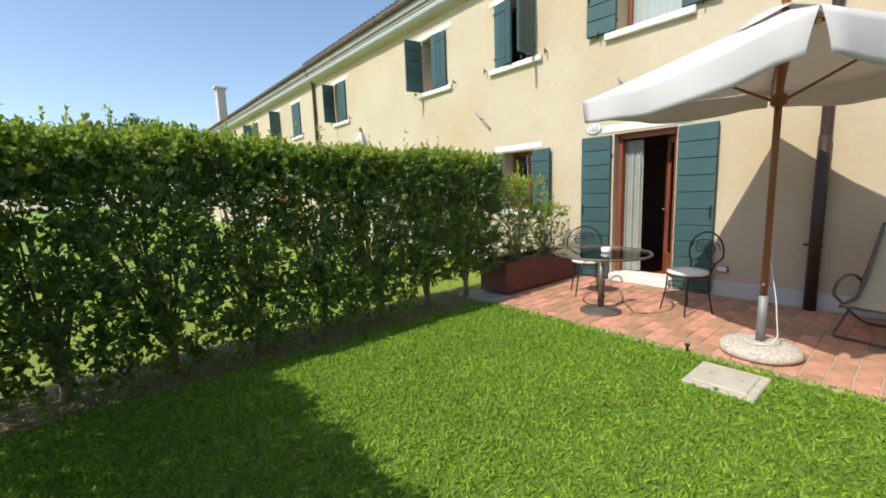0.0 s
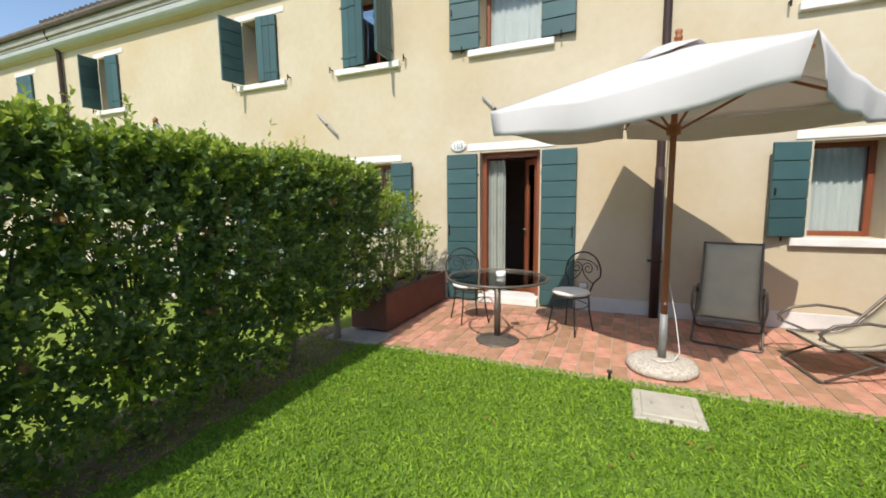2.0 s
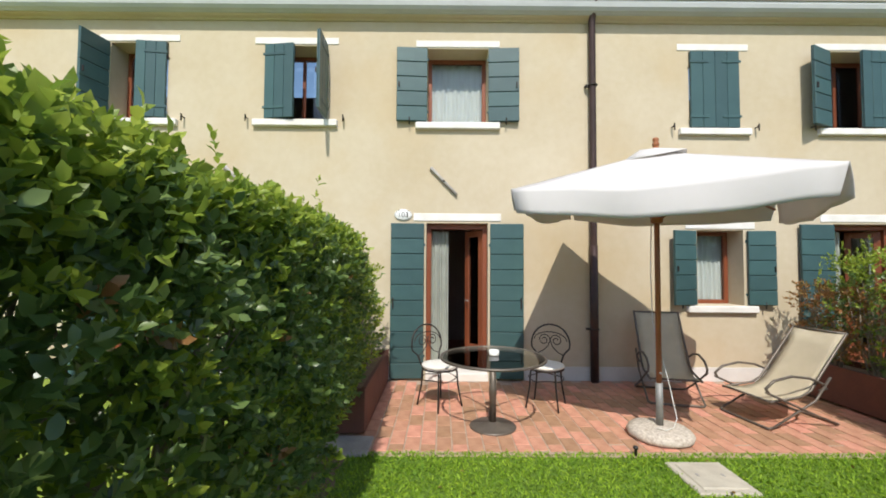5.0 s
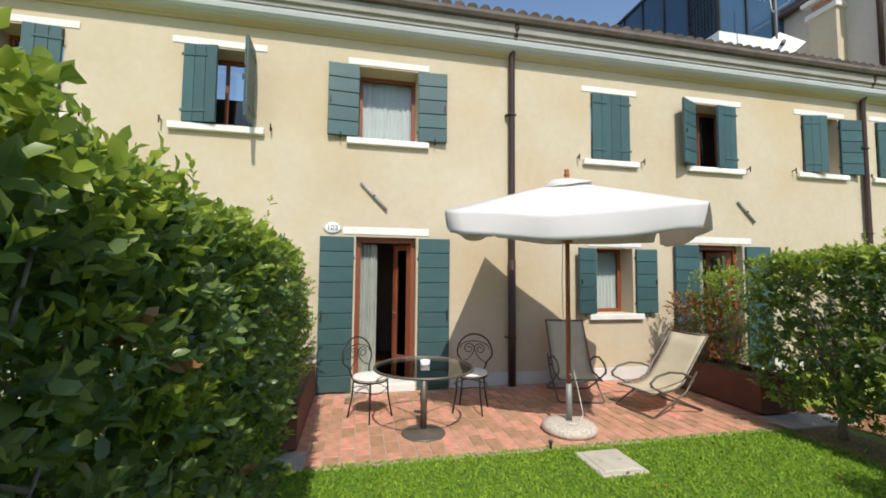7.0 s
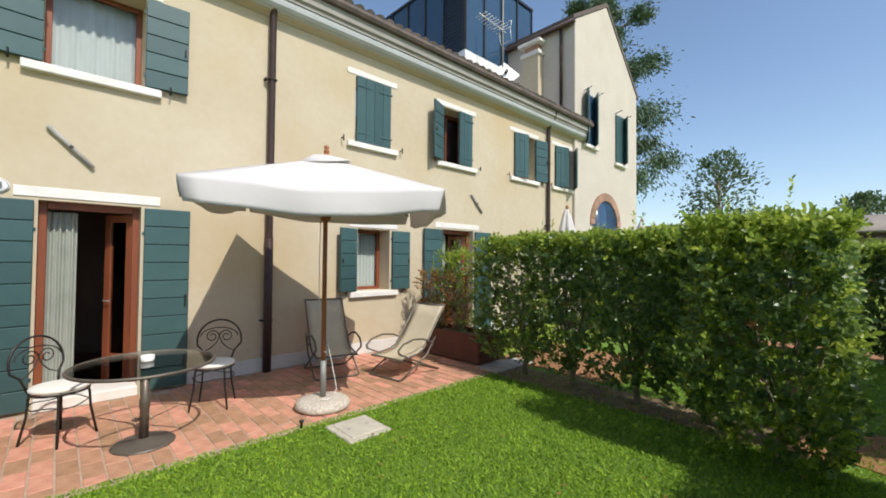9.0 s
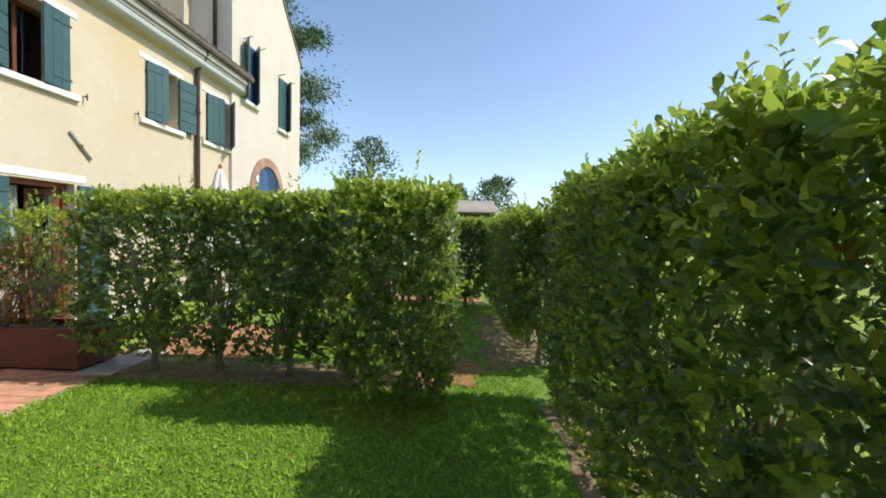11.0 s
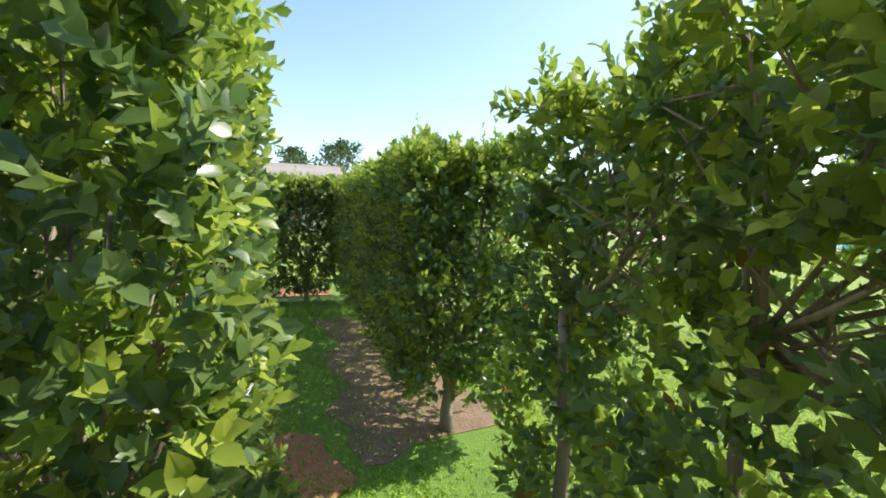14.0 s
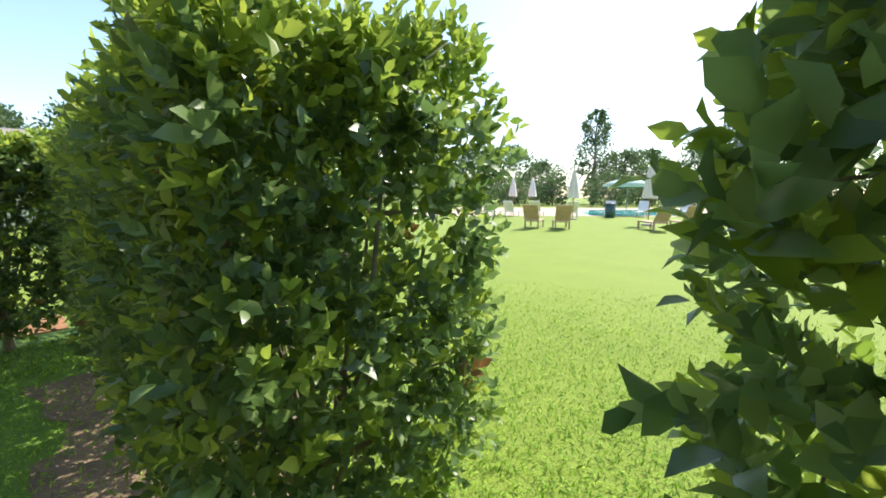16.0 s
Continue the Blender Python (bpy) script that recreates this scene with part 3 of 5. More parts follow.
def plaque(y, z, text):
    root = empty("number_plaque", pose(XF - 0.002, y, z))
    tagged(root, "oval white enamel room number plaque above the door", "plaque")
    bm = lathe([(0.0001, 0.0), (1.0, 0.0), (1.0, 0.012), (0.93, 0.018), (0.0001, 0.018)], 32, sx=0.13, sy=0.085)
    bmesh.ops.transform(bm, matrix=Matrix(((0, 0, -1, 0), (1, 0, 0, 0), (0, 1, 0, 0), (0, 0, 0, 1))), verts=bm.verts)
    bmesh.ops.recalc_face_normals(bm, faces=bm.faces)
    plate = part("plate", bm, WHITE, root)
    ring = [(-0.019, 0.118 * math.cos(a * math.pi / 16), 0.074 * math.sin(a * math.pi / 16)) for a in range(32)]
    part("rim", tube(ring, 0.003, 5, closed=True), BLACK, plate)
    cu = bpy.data.curves.new("digits", "FONT")
    cu.body, cu.size, cu.extrude, cu.align_x, cu.align_y = text, 0.11, 0.002, "CENTER", "CENTER"
    tmp = new("digits", cu)
    me = bpy.data.meshes.new_from_object(tmp.evaluated_get(bpy.context.evaluated_depsgraph_get()))
    bpy.data.objects.remove(tmp)
    me.materials.clear()
    me.materials.append(BLACK)
    o = new("digits", me)
    o.parent = plate
    o.matrix_local = Matrix(((0, 0, -1, -0.0205), (-1, 0, 0, 0), (0, 1, 0, 0), (0, 0, 0, 1)))
    return root


plaque(3.55, 2.385, "103")
plaque(-2.25, 2.42, "104")
plaque(8.05, 2.385, "102")


def wall_bar(y0, z0, y1, z1):
    """The slanting iron tie bar on the wall."""
    d = Vector((0, y1 - y0, z1 - z0))
    root = empty("wall_tie_bar", pose(XF - 0.03, y0, z0))
    tagged(root, "slanting rusty iron tie bar on the plaster wall", "tie bar")
    part("bar", tube([(0, 0, 0), d * 0.5, d], [0.026, 0.024, 0.022], 8), KERB, root)
    part("anchor", tube([(0.032, d.y * 0.5, d.z * 0.5), (-0.03, d.y * 0.5, d.z * 0.5)], 0.02, 8), IRON, root)


wall_bar(3.15, 3.08, 2.77, 2.68)
wall_bar(-3.63, 3.11, -3.99, 2.73)
wall_bar(6.18, 3.10, 5.79, 2.70)
root = empty("wall_socket", pose(XF - 0.001, 1.68, 0.36))
tagged(root, "small grey socket box on the wall", "socket")
part("housing", box(-0.04, 0, -0.06, 0.06, -0.04, 0.04, 0.006), ZINC, root)
part("lid", box(-0.05, -0.041, -0.05, 0.05, -0.03, 0.035, 0.004), WHITE, root)

# ---------- gabled house at the far end ----------
root = empty("gabled_house", pose(6.10, -10.35, 0))
tagged(root, "taller pale plastered gabled house joined to the row", "house")
W2, EAVE, PEAK = 2.28, 7.95, 10.15
bm = bmesh.new()
holes = [(0.95, 1.70, 5.25, 6.85), (-1.20, -0.42, 5.02, 6.65)]
shape = [(-W2, 0), (W2, 0), (W2, EAVE + 0.95), (0.2, PEAK), (-W2, EAVE - 0.1)]
fr = [bm.verts.new((0, y, z)) for y, z in shape]
bk = [bm.verts.new((9, y, z)) for y, z in shape]
bm.faces.new(fr)
bm.faces.new(list(reversed(bk)))
for i in range(5):
    j = (i + 1) % 5
    bm.faces.new((fr[i], bk[i], bk[j], fr[j]))
part("house_wall", bm, PLASTER_PALE, root)
for a, b in (((W2 + 0.12, EAVE + 0.90), (0.2, PEAK + 0.02)), ((0.2, PEAK + 0.02), (-W2 - 0.12, EAVE - 0.22))):
    bm = bmesh.new()
    q = [(a[0], a[1]), (b[0], b[1]), (b[0], b[1] + 0.14), (a[0], a[1] + 0.14)]
    f0 = [bm.verts.new((-0.03, y, z)) for y, z in q]
    f1 = [bm.verts.new((9.2, y, z)) for y, z in q]
    bm.faces.new(f0)
    bm.faces.new(f1)
    for i in range(4):
        j = (i + 1) % 4
        bm.faces.new((f0[i], f1[i], f1[j], f0[j]))
    bmesh.ops.recalc_face_normals(bm, faces=bm.faces)
    part("roof_slope", bm, ROOFTILE, root, "dark old clay roof tiles")
part("eaves_gutter", tube([(-0.05, W2 + 0.12, EAVE + 0.84), (9, W2 + 0.12, EAVE + 0.84)], 0.08, 8), COPPER, root)
part("rain_pipe", tube([(0.42, W2 + 0.10, EAVE + 0.8), (0.42, W2 + 0.07, EAVE + 0.5), (0.42, W2 + 0.07, 6.3)], 0.05, 8), COPPER, root)
for y0, y1, z0, z1 in holes:
    part("dark_pane", box(-0.012, -0.004, y0 + 0.1, y1 - 0.1, z0, z1), BLUEGLASS, root)
    part("sill", box(-0.10, 0, y0 - 0.05, y1 + 0.05, z0 - 0.10, z0, 0.01), STONE, root)
    for y in (y0, y1):
        hook = tube([(0, y, z1 + 0.05), (-0.30, y + 0.1, z1 + 0.08)], 0.012, 5)
        part("stay_iron", hook, IRON, root)
for hinge, turn, z0, z1 in (((-0.02, 1.62), 40, 5.27, 6.88), ((-0.02, 1.03), 40, 5.27, 6.88), ((-0.03, -1.14), 40, 5.04, 6.68), ((-0.03, -0.46), 176, 5.04, 6.68)):
    m = Matrix.Translation((hinge[0], hinge[1], 0)) @ Matrix.Rotation(radians(turn), 4, "Z")
    part("shutter_leaf", box(-0.02, 0.02, 0.0, 0.36 if turn == 40 else 0.60, z0, z1, 0.008, m=m), GREEN, root, "dark green plank shutter leaf")
for i in range(15):
    a0, a1 = math.pi * i / 15, math.pi * (i + 0.94) / 15
    bm = bmesh.new()
    c = (0.28, 2.80)
    q = [(c[0] + r * math.cos(a), c[1] + r * math.sin(a)) for r, a in ((0.82, a0), (1.08, a0), (1.08, a1), (0.82, a1))]
    f0 = [bm.verts.new((-0.05, y, z)) for y, z in q]
    f1 = [bm.verts.new((0.0, y, z)) for y, z in q]
    bm.faces.new(f0)
    for k in range(4):
        bm.faces.new((f0[k], f1[k], f1[(k + 1) % 4], f0[(k + 1) % 4]))
    bmesh.ops.recalc_face_normals(bm, faces=bm.faces)
    part("arch_brick", bm, ARCHBRICK, root)
bm = bmesh.new()
q = [(-0.54 + 0.0, 0.0), (1.10, 0.0)] + [(0.28 + 0.82 * math.cos(math.pi * i / 16), 2.80 + 0.82 * math.sin(math.pi * i / 16)) for i in range(17)]
f0 = [bm.verts.new((-0.012, y, z)) for y, z in q]
bm.faces.new(f0)
bmesh.ops.recalc_face_normals(bm, faces=bm.faces)
thicken(bm, 0.008)
part("arch_glazing", bm, BLUEGLASS, root, "dark glazed arched opening")

# ---------- on the roof ----------
root = empty("chimney", pose(7.5, -8.15, 6.2))
tagged(root, "square cream plastered chimney with a stone cap", "chimney")
part("flue", box(-0.3, 0.3, -0.35, 0.35, 0, 2.1, 0.01), PLASTER, root)
part("band", box(-0.36, 0.36, -0.41, 0.41, 1.95, 2.1, 0.02), STONE, root)
part("vent", box(-0.25, 0.25, -0.3, 0.3, 2.1, 2.3, 0.01), ARCHBRICK, root)
part("cap", box(-0.42, 0.42, -0.46, 0.46, 2.3, 2.42, 0.02), STONE, root)
root = empty("chimney", pose(7.0, 30.5, 6.0))
tagged(root, "slim plastered chimney on the far roof", "chimney")
part("flue", box(-0.25, 0.25, -0.3, 0.3, 0, 2.55, 0.01), PLASTER_PALE, root)
part("cap", box(-0.38, 0.38, -0.42, 0.42, 2.55, 2.67, 0.02), STONE, root)

root = empty("television_aerial", pose(7.5, -6.40, 6.35))
tagged(root, "thin metal television aerial with a flat white panel", "aerial")
part("mast", tube([(0, 0, 0), (0, 0, 3.6)], 0.022, 8), ZINC, root)
part("dish", box(-0.012, 0.012, -0.31, 0.31, -0.31, 0.31, 0.004, m=Matrix.Translation((-0.10, 0, 0.75)) @ Matrix.Rotation(radians(-38), 4, "Z") @ Matrix.Rotation(radians(18), 4, "Y") @ Matrix.Rotation(radians(45), 4, "X")), WHITE, root, "flat white square aerial panel")
part("feed_horn", tube([(-0.115, 0, 0.80), (-0.20, 0.06, 0.82)], 0.05, 10), IRON, root)
part("boom", tube([(0, -0.15, 2.1), (0, 1.05, 2.18)], 0.016, 6), WHITE, root)
for i in range(9):
    part("element", tube([(-0.28 + i * 0.01, i * 0.12, 2.11 + i * 0.008), (0.28 - i * 0.01, i * 0.12, 2.11 + i * 0.008)], 0.010, 5), WHITE, root)
for s in (-1, 1):
    part("reflector", tube([(-0.2, -0.1, 2.1), (-0.2, -0.15, 2.1 + s * 0.3), (0.2, -0.15, 2.1 + s * 0.3), (0.2, -0.1, 2.1)], 0.010, 5), WHITE, root)

root = empty("roof_lantern", pose(8.6, -5.93, 6.6))
tagged(root, "dark blue glazed rooftop box with metal frame", "roof lantern")
LX, LY, LB, LT = 4.7, 3.5, 1.5, 4.2
part("base_wall", box(-0.06, LX, -LY, 0.06, 0, LB), WHITE, root, "white rendered base wall")
part("glass_body", box(0, LX, -LY, 0, LB + 0.002, LT), BLUEGLASS, root)
for i in range(5):
    y = -i * LY / 4
    part("mullion", box(-0.05, -0.002, y - 0.025, y + 0.025, LB + 0.01, LT), BLACK, root)
for i in range(6):
    x = i * LX / 5
    part("mullion", box(x - 0.025, x + 0.025, 0.002, 0.05, LB + 0.01, LT), BLACK, root)
part("top_rail", box(-0.06, LX + 0.05, -LY - 0.05, 0.06, LT + 0.002, LT + 0.08), BLACK, root)
for i in range(9):
    part("lattice_bar", box(0.05 + i * 0.105, 0.075 + i * 0.105, 0.055, 0.075, LB + 0.02, LT - 0.02), BLACK, root)
for i in range(20):
    part("lattice_bar", box(0.03, 0.93, 0.077, 0.09, LB + 0.08 + i * 0.13, LB + 0.105 + i * 0.13), BLACK, root)

# ---------- garden furniture ----------


def iron_chair(m, label):
    """Round-seated iron chair with a hooped back and two scrolls; local -x is the front."""
    root = empty("iron_chair", m)
    tagged(root, label, "chair", group="chairs round the table")
    part("seat_pad", lathe([(0.001, 0.455), (0.19, 0.455), (0.212, 0.465), (0.215, 0.48), (0.205, 0.495), (0.15, 0.503), (0.001, 0.505)], 32), CUSHION, root, "round white seat pad")
    part("seat_ring", tube([(0.205 * math.cos(a * math.pi / 16), 0.205 * math.sin(a * math.pi / 16), 0.445) for a in range(32)], 0.011, 6, closed=True), IRON, root)
    for a in (45, 135, 225, 315):
        c, s = math.cos(radians(a)), math.sin(radians(a))
        part("leg", tube([(0.19 * c, 0.19 * s, 0.445), (0.205 * c, 0.205 * s, 0.40), (0.215 * c, 0.215 * s, 0.25), (0.265 * c, 0.265 * s, 0.0)], 0.010, 6), IRON, root)
    part("stretcher_ring", tube([(0.205 * math.cos(a * math.pi / 12), 0.205 * math.sin(a * math.pi / 12), 0.33 + 0.012 * math.sin(a * math.pi / 3)) for a in range(24)], 0.006, 5, closed=True), IRON, root)
    hoop = [(0.17, -0.13, 0.45), (0.20, -0.17, 0.58)] + [(0.235 + 0.03 * math.sin(radians(a)), 0.235 * math.cos(radians(a)), 0.69 + 0.235 * math.sin(radians(a))) for a in range(190, -20, -12)] + [(0.20, 0.17, 0.58), (0.17, 0.13, 0.45)]
    part("back_hoop", tube(hoop, 0.010, 8), IRON, root)
    inner = [(0.225 + 0.02 * math.sin(radians(a)), 0.20 * math.cos(radians(a)), 0.735 + 0.10 * math.sin(radians(a))) for a in range(180, -1, -12)]
    part("inner_arch", tube(inner, 0.006, 6), IRON, root)
    for s in (-1, 1):
        sp = []
        for i in range(27):
            f = i / 26
            r, a = 0.020 + 0.055 * f, radians(520 * (1 - f))
            sp.append((0.225, s * (0.075 - r * math.cos(a) * 1.0), 0.735 + r * math.sin(a)))
        sp += [(0.22, s * 0.03, 0.66), (0.215, s * 0.09, 0.60), (0.205, s * 0.165, 0.565)]
        part("scroll", tube(sp, 0.006, 6), IRON, root)
    return root


iron_chair(pose(5.12, 3.00, 0, 0, 0, 42), "black wrought-iron garden chair with white pad near the door")
iron_chair(pose(5.13, 1.74, 0, 0, 0, -28), "black wrought-iron garden chair with white pad by the wall")

root = empty("glass_table", pose(4.49, 2.45, 0))
tagged(root, "round glass garden table on a dark iron pedestal", "table")
part("foot", lathe([(0.001, 0), (0.235, 0), (0.24, 0.012), (0.225, 0.024), (0.08, 0.04), (0.045, 0.06), (0.001, 0.06)], 40), TUBE, root, "round cast-iron foot")
stem = part("stem", lathe([(0.001, 0.05), (0.036, 0.05), (0.036, 0.32), (0.041, 0.33), (0.041, 0.40), (0.036, 0.41), (0.034, 0.64), (0.001, 0.64)], 20), TUBE, root)
for a in range(4):
    c, s = math.cos(a * math.pi / 2 + 0.6), math.sin(a * math.pi / 2 + 0.6)
    part("arm", tube([(0.02 * c, 0.02 * s, 0.56), (0.08 * c, 0.08 * s, 0.62), (0.17 * c, 0.17 * s, 0.66), (0.30 * c, 0.30 * s, 0.69), (0.50 * c, 0.50 * s, 0.70)], 0.011, 6), TUBE, stem)
part("rim", tube([(0.535 * math.cos(a * math.pi / 32), 0.535 * math.sin(a * math.pi / 32), 0.71) for a in range(64)], 0.014, 8, closed=True), TUBE, root, "dark metal rim")
g = part("glass_top", lathe([(0.001, 0.708), (0.523, 0.708), (0.523, 0.718), (0.001, 0.718)], 64, smooth=False), TABLEGLASS, root, "clear glass top")
g.visible_shadow = False
root = empty("ashtray", pose(4.55, 2.43, 0.719))
tagged(root, "small white ceramic ashtray on the glass table", "ashtray")
part("bowl", lathe([(0.001, 0), (0.045, 0), (0.052, 0.01), (0.054, 0.05), (0.048, 0.052), (0.044, 0.016), (0.001, 0.012)], 24), WHITE, root)

# parasol
root = empty("parasol", pose(4.27, 0.85, 0.0))
tagged(root, "square white canvas parasol on a wooden pole, open", "parasol")
part("pole", tube([(0, 0, 0.45), (0, 0, 2.86)], 0.026, 14), POLEWOOD, root, "varnished wooden pole")
part("sleeve", tube([(0, 0, 0.10), (0, 0, 0.52)], 0.034, 14), ZINC, root, "galvanised base tube")
part("finial", lathe([(0.001, 2.855), (0.03, 2.86), (0.034, 2.88), (0.02, 2.90), (0.03, 2.915), (0.028, 2.935), (0.001, 2.95)], 16), POLEWOOD, root)
part("hub", lathe([(0.03, 2.08), (0.055, 2.09), (0.06, 2.14), (0.05, 2.17), (0.03, 2.18)], 16), POLEWOOD, root)
part("top_hub", lathe([(0.03, 2.70), (0.05, 2.71), (0.055, 2.76), (0.03, 2.78)], 16), POLEWOOD, root)
CORN = []
for k, a in enumerate((104, 196, 284, 14)):
    CORN.append(Vector((1.555 * math.cos(radians(a)), 1.555 * math.sin(radians(a)), (2.345, 2.325, 2.345, 2.46)[k])))
apex = Vector((0, 0, 2.80))
for c in CORN:
    part("rib", tube([apex * 0.98 + Vector((0, 0, 0.0)), c * 0.985 + Vector((0, 0, -0.03))], 0.013, 6), POLEWOOD, root)
    d = (c - apex)
    part("strut", tube([Vector((c.x * 0.03, c.y * 0.03, 2.13)), apex + d * 0.50 + Vector((0, 0, -0.03))], 0.011, 6), POLEWOOD, root)


def canopy_panel(i):
    """One sagging panel of the canopy with its hanging valance."""
    c0, c1 = CORN[i], CORN[(i + 1) % 4]
    bm = bmesh.new()
    n, m = 14, 12
    grid = []
    for j in range(m + 1):
        f = 0.10 + 0.90 * j / m
        row = []
        for k in range(n + 1):
            g = k / n
            p = apex.lerp(c0, f).lerp(apex.lerp(c1, f), g)
            sag = 0.05 * math.sin(math.pi * g) * f ** 1.5
            ripple = (0.007 * math.sin(g * 17 + f * 4 + i) + 0.014 * math.sin(g * 8 + f * 7 + i * 2)) * f * math.sin(math.pi * g) ** 0.5
            p = p + Vector((0, 0, -sag + ripple))
            row.append(bm.verts.new(p))
        grid.append(row)
    for r0, r1 in zip(grid, grid[1:]):
        for k in range(n):
            f = bm.faces.new((r0[k], r1[k], r1[k + 1], r0[k + 1]))
            f.smooth = True
    edge = [v.co.copy() for v in grid[m]]
    thicken(bm, 0.003)
    panel = part("canopy_panel", bm, CANVAS, root, "white canvas panel")
    out = ((c0 + c1) / 2)
    out.z = 0
    out.normalize()
    along = (c1 - c0).normalized()
    bm = bmesh.new()
    grid = []
    for j in range(7):
        q, row = j / 6, []
        for k in range(n + 1):
            g = k / n
            w = (0.022 * math.sin(g * 13 + i * 1.7) + 0.012 * math.sin(g * 29 + i)) * q + 0.006 * math.sin(math.pi * q)
            hang = (0.225 if i in (0, 1) else 0.185) + 0.006 * math.sin(g * 11 + i) + 0.025 * math.sin(math.pi * g)
            inset = along * (0.05 * q * (1 - 2 * g) * (1 if abs(1 - 2 * g) > 0.7 else 0.3))
            row.append(bm.verts.new(edge[k] + inset + out * (w + 0.004) + Vector((0, 0, 0.004 - hang * q))))
        grid.append(row)
    for r0, r1 in zip(grid, grid[1:]):
        for k in range(n):
            f = bm.faces.new((r0[k], r1[k], r1[k + 1], r0[k + 1]))
            f.smooth = True
    thicken(bm, 0.003)
    return part("valance", bm, CANVAS, panel, "hanging white canvas valance")


for i in range(4):
    canopy_panel(i)
bm = bmesh.new()
rows = []
for f, z in ((0.0, 2.825), (0.12, 2.79), (0.235, 2.715)):
    rows.append([bm.verts.new(Vector((c.x * f, c.y * f, z + 0.022 * math.sin(5 * q + f * 20)))) for q, c in enumerate([CORN[0], (CORN[0] + CORN[1]) / 2, CORN[1], (CORN[1] + CORN[2]) / 2, CORN[2], (CORN[2] + CORN[3]) / 2, CORN[3], (CORN[3] + CORN[0]) / 2])] if f else [bm.verts.new((0, 0, z))])
for r0, r1 in zip(rows[1:], rows[2:]):
    for k in range(8):
        bm.faces.new((r0[k], r1[k], r1[(k + 1) % 8], r0[(k + 1) % 8])).smooth = True
for k in range(8):
    bm.faces.new((rows[0][0], rows[1][k], rows[1][(k + 1) % 8])).smooth = True
thicken(bm, 0.003)
part("vent_cap", bm, CANVAS, root, "loose canvas vent cap")
part("cord", tube([(0.05, 0.03, 2.1), (0.065, 0.035, 1.6), (0.05, 0.03, 1.1), (-0.02, -0.09, 0.5), (-0.07, -0.13, 0.2), (-0.10, -0.08, 0.125), (-0.16, 0.02, 0.125), (-0.11, 0.09, 0.125)], 0.005, 5), CUSHION, root, "white pull cord")
part("crank_bolt", tube([(-0.045, 0, 0.62), (0.05, 0, 0.62)], 0.01, 6), ZINC, root)
rng = random.Random(3)
bm = lathe([(0.001, 0.0), (0.26, 0.0), (0.295, 0.02), (0.30, 0.05), (0.275, 0.085), (0.20, 0.105), (0.07, 0.118), (0.001, 0.12)], 36)
for v in bm.verts:
    v.co += v.normal * 0 + Vector((rng.uniform(-1, 1), rng.uniform(-1, 1), rng.uniform(-1, 1))) * 0.004
part("base", bm, PEBBLE, root, "round pebble-concrete base")


def lounger(m, label):
    """Sling deck lounger of bent tube; local -x is the foot end, +x the head."""
    root = empty("sling_lounger", m)
    tagged(root, label, "lounger", group="sling loungers")
    w = 0.28
    for s in (-w, w):
        part("side_tube", tube([(-0.30, s, 0.30), (0.02, s, 0.34), (0.12, s, 0.40), (0.50, s, 1.00), (0.52, s, 1.03)], 0.013, 8), TUBE, root)
        part("armrest", tube([(-0.33, s * 1.12, 0.40), (-0.36, s * 1.12, 0.46), (-0.28, s * 1.12, 0.54), (-0.10, s * 1.12, 0.58), (0.08, s * 1.12, 0.55), (0.22, s * 1.1, 0.48), (0.27, s * 1.05, 0.42), (0.20, s * 1.02, 0.40)], 0.014, 8), TUBE, root)
        part("front_leg", tube([(-0.36, s * 1.12, 0.42), (-0.20, s * 1.12, 0.33), (0.10, s * 1.12, 0.16), (0.36, s * 1.12, 0.03)], 0.012, 8), TUBE, root)
        part("rear_leg", tube([(0.30, s * 1.1, 0.55), (0.14, s * 1.1, 0.30), (-0.30, s * 1.1, 0.03)], 0.012, 8), TUBE, root)
    for x, z, name in ((-0.32, 0.02, "front_foot"), (0.38, 0.02, "rear_foot")):
        part(name, tube([(x + (0.02 if x < 0 else -0.02), -w * 1.1, z + 0.015), (x, -w * 1.02, z), (x, w * 1.02, z), (x + (0.02 if x < 0 else -0.02), w * 1.1, z + 0.015)], 0.013, 8), TUBE, root)
    part("head_bar", tube([(0.515, -w, 1.02), (0.515, w, 1.02)], 0.013, 8), TUBE, root)
    part("foot_bar", tube([(-0.30, -w, 0.31), (-0.30, w, 0.31)], 0.013, 8), TUBE, root)
    bm = bmesh.new()
    prof = [(-0.31, 0.325), (-0.20, 0.305), (-0.08, 0.30), (0.04, 0.33), (0.13, 0.40), (0.22, 0.52), (0.32, 0.68), (0.42, 0.85), (0.515, 1.035)]
    n = 6
    rows = [[bm.verts.new((x, -w + 0.012 + (2 * w - 0.024) * k / n, z - 0.02 * math.sin(math.pi * k / n))) for k in range(n + 1)] for x, z in prof]
    for r0, r1 in zip(rows, rows[1:]):
        for k in range(n):
            bm.faces.new((r0[k], r1[k], r1[k + 1], r0[k + 1])).smooth = True
    thicken(bm, 0.004)
    part("sling", bm, BEIGE, root, "beige woven sling")
    return root


lounger(pose(5.43, 0.12, 0, 0, 0, -13), "beige sling lounger on brown tube frame against the wall")
lounger(pose(4.77, -0.67, 0, 0, 0, -81) @ Matrix.Diagonal((1.2, 1, 0.93, 1)), "beige sling lounger on brown tube frame beside the planter")


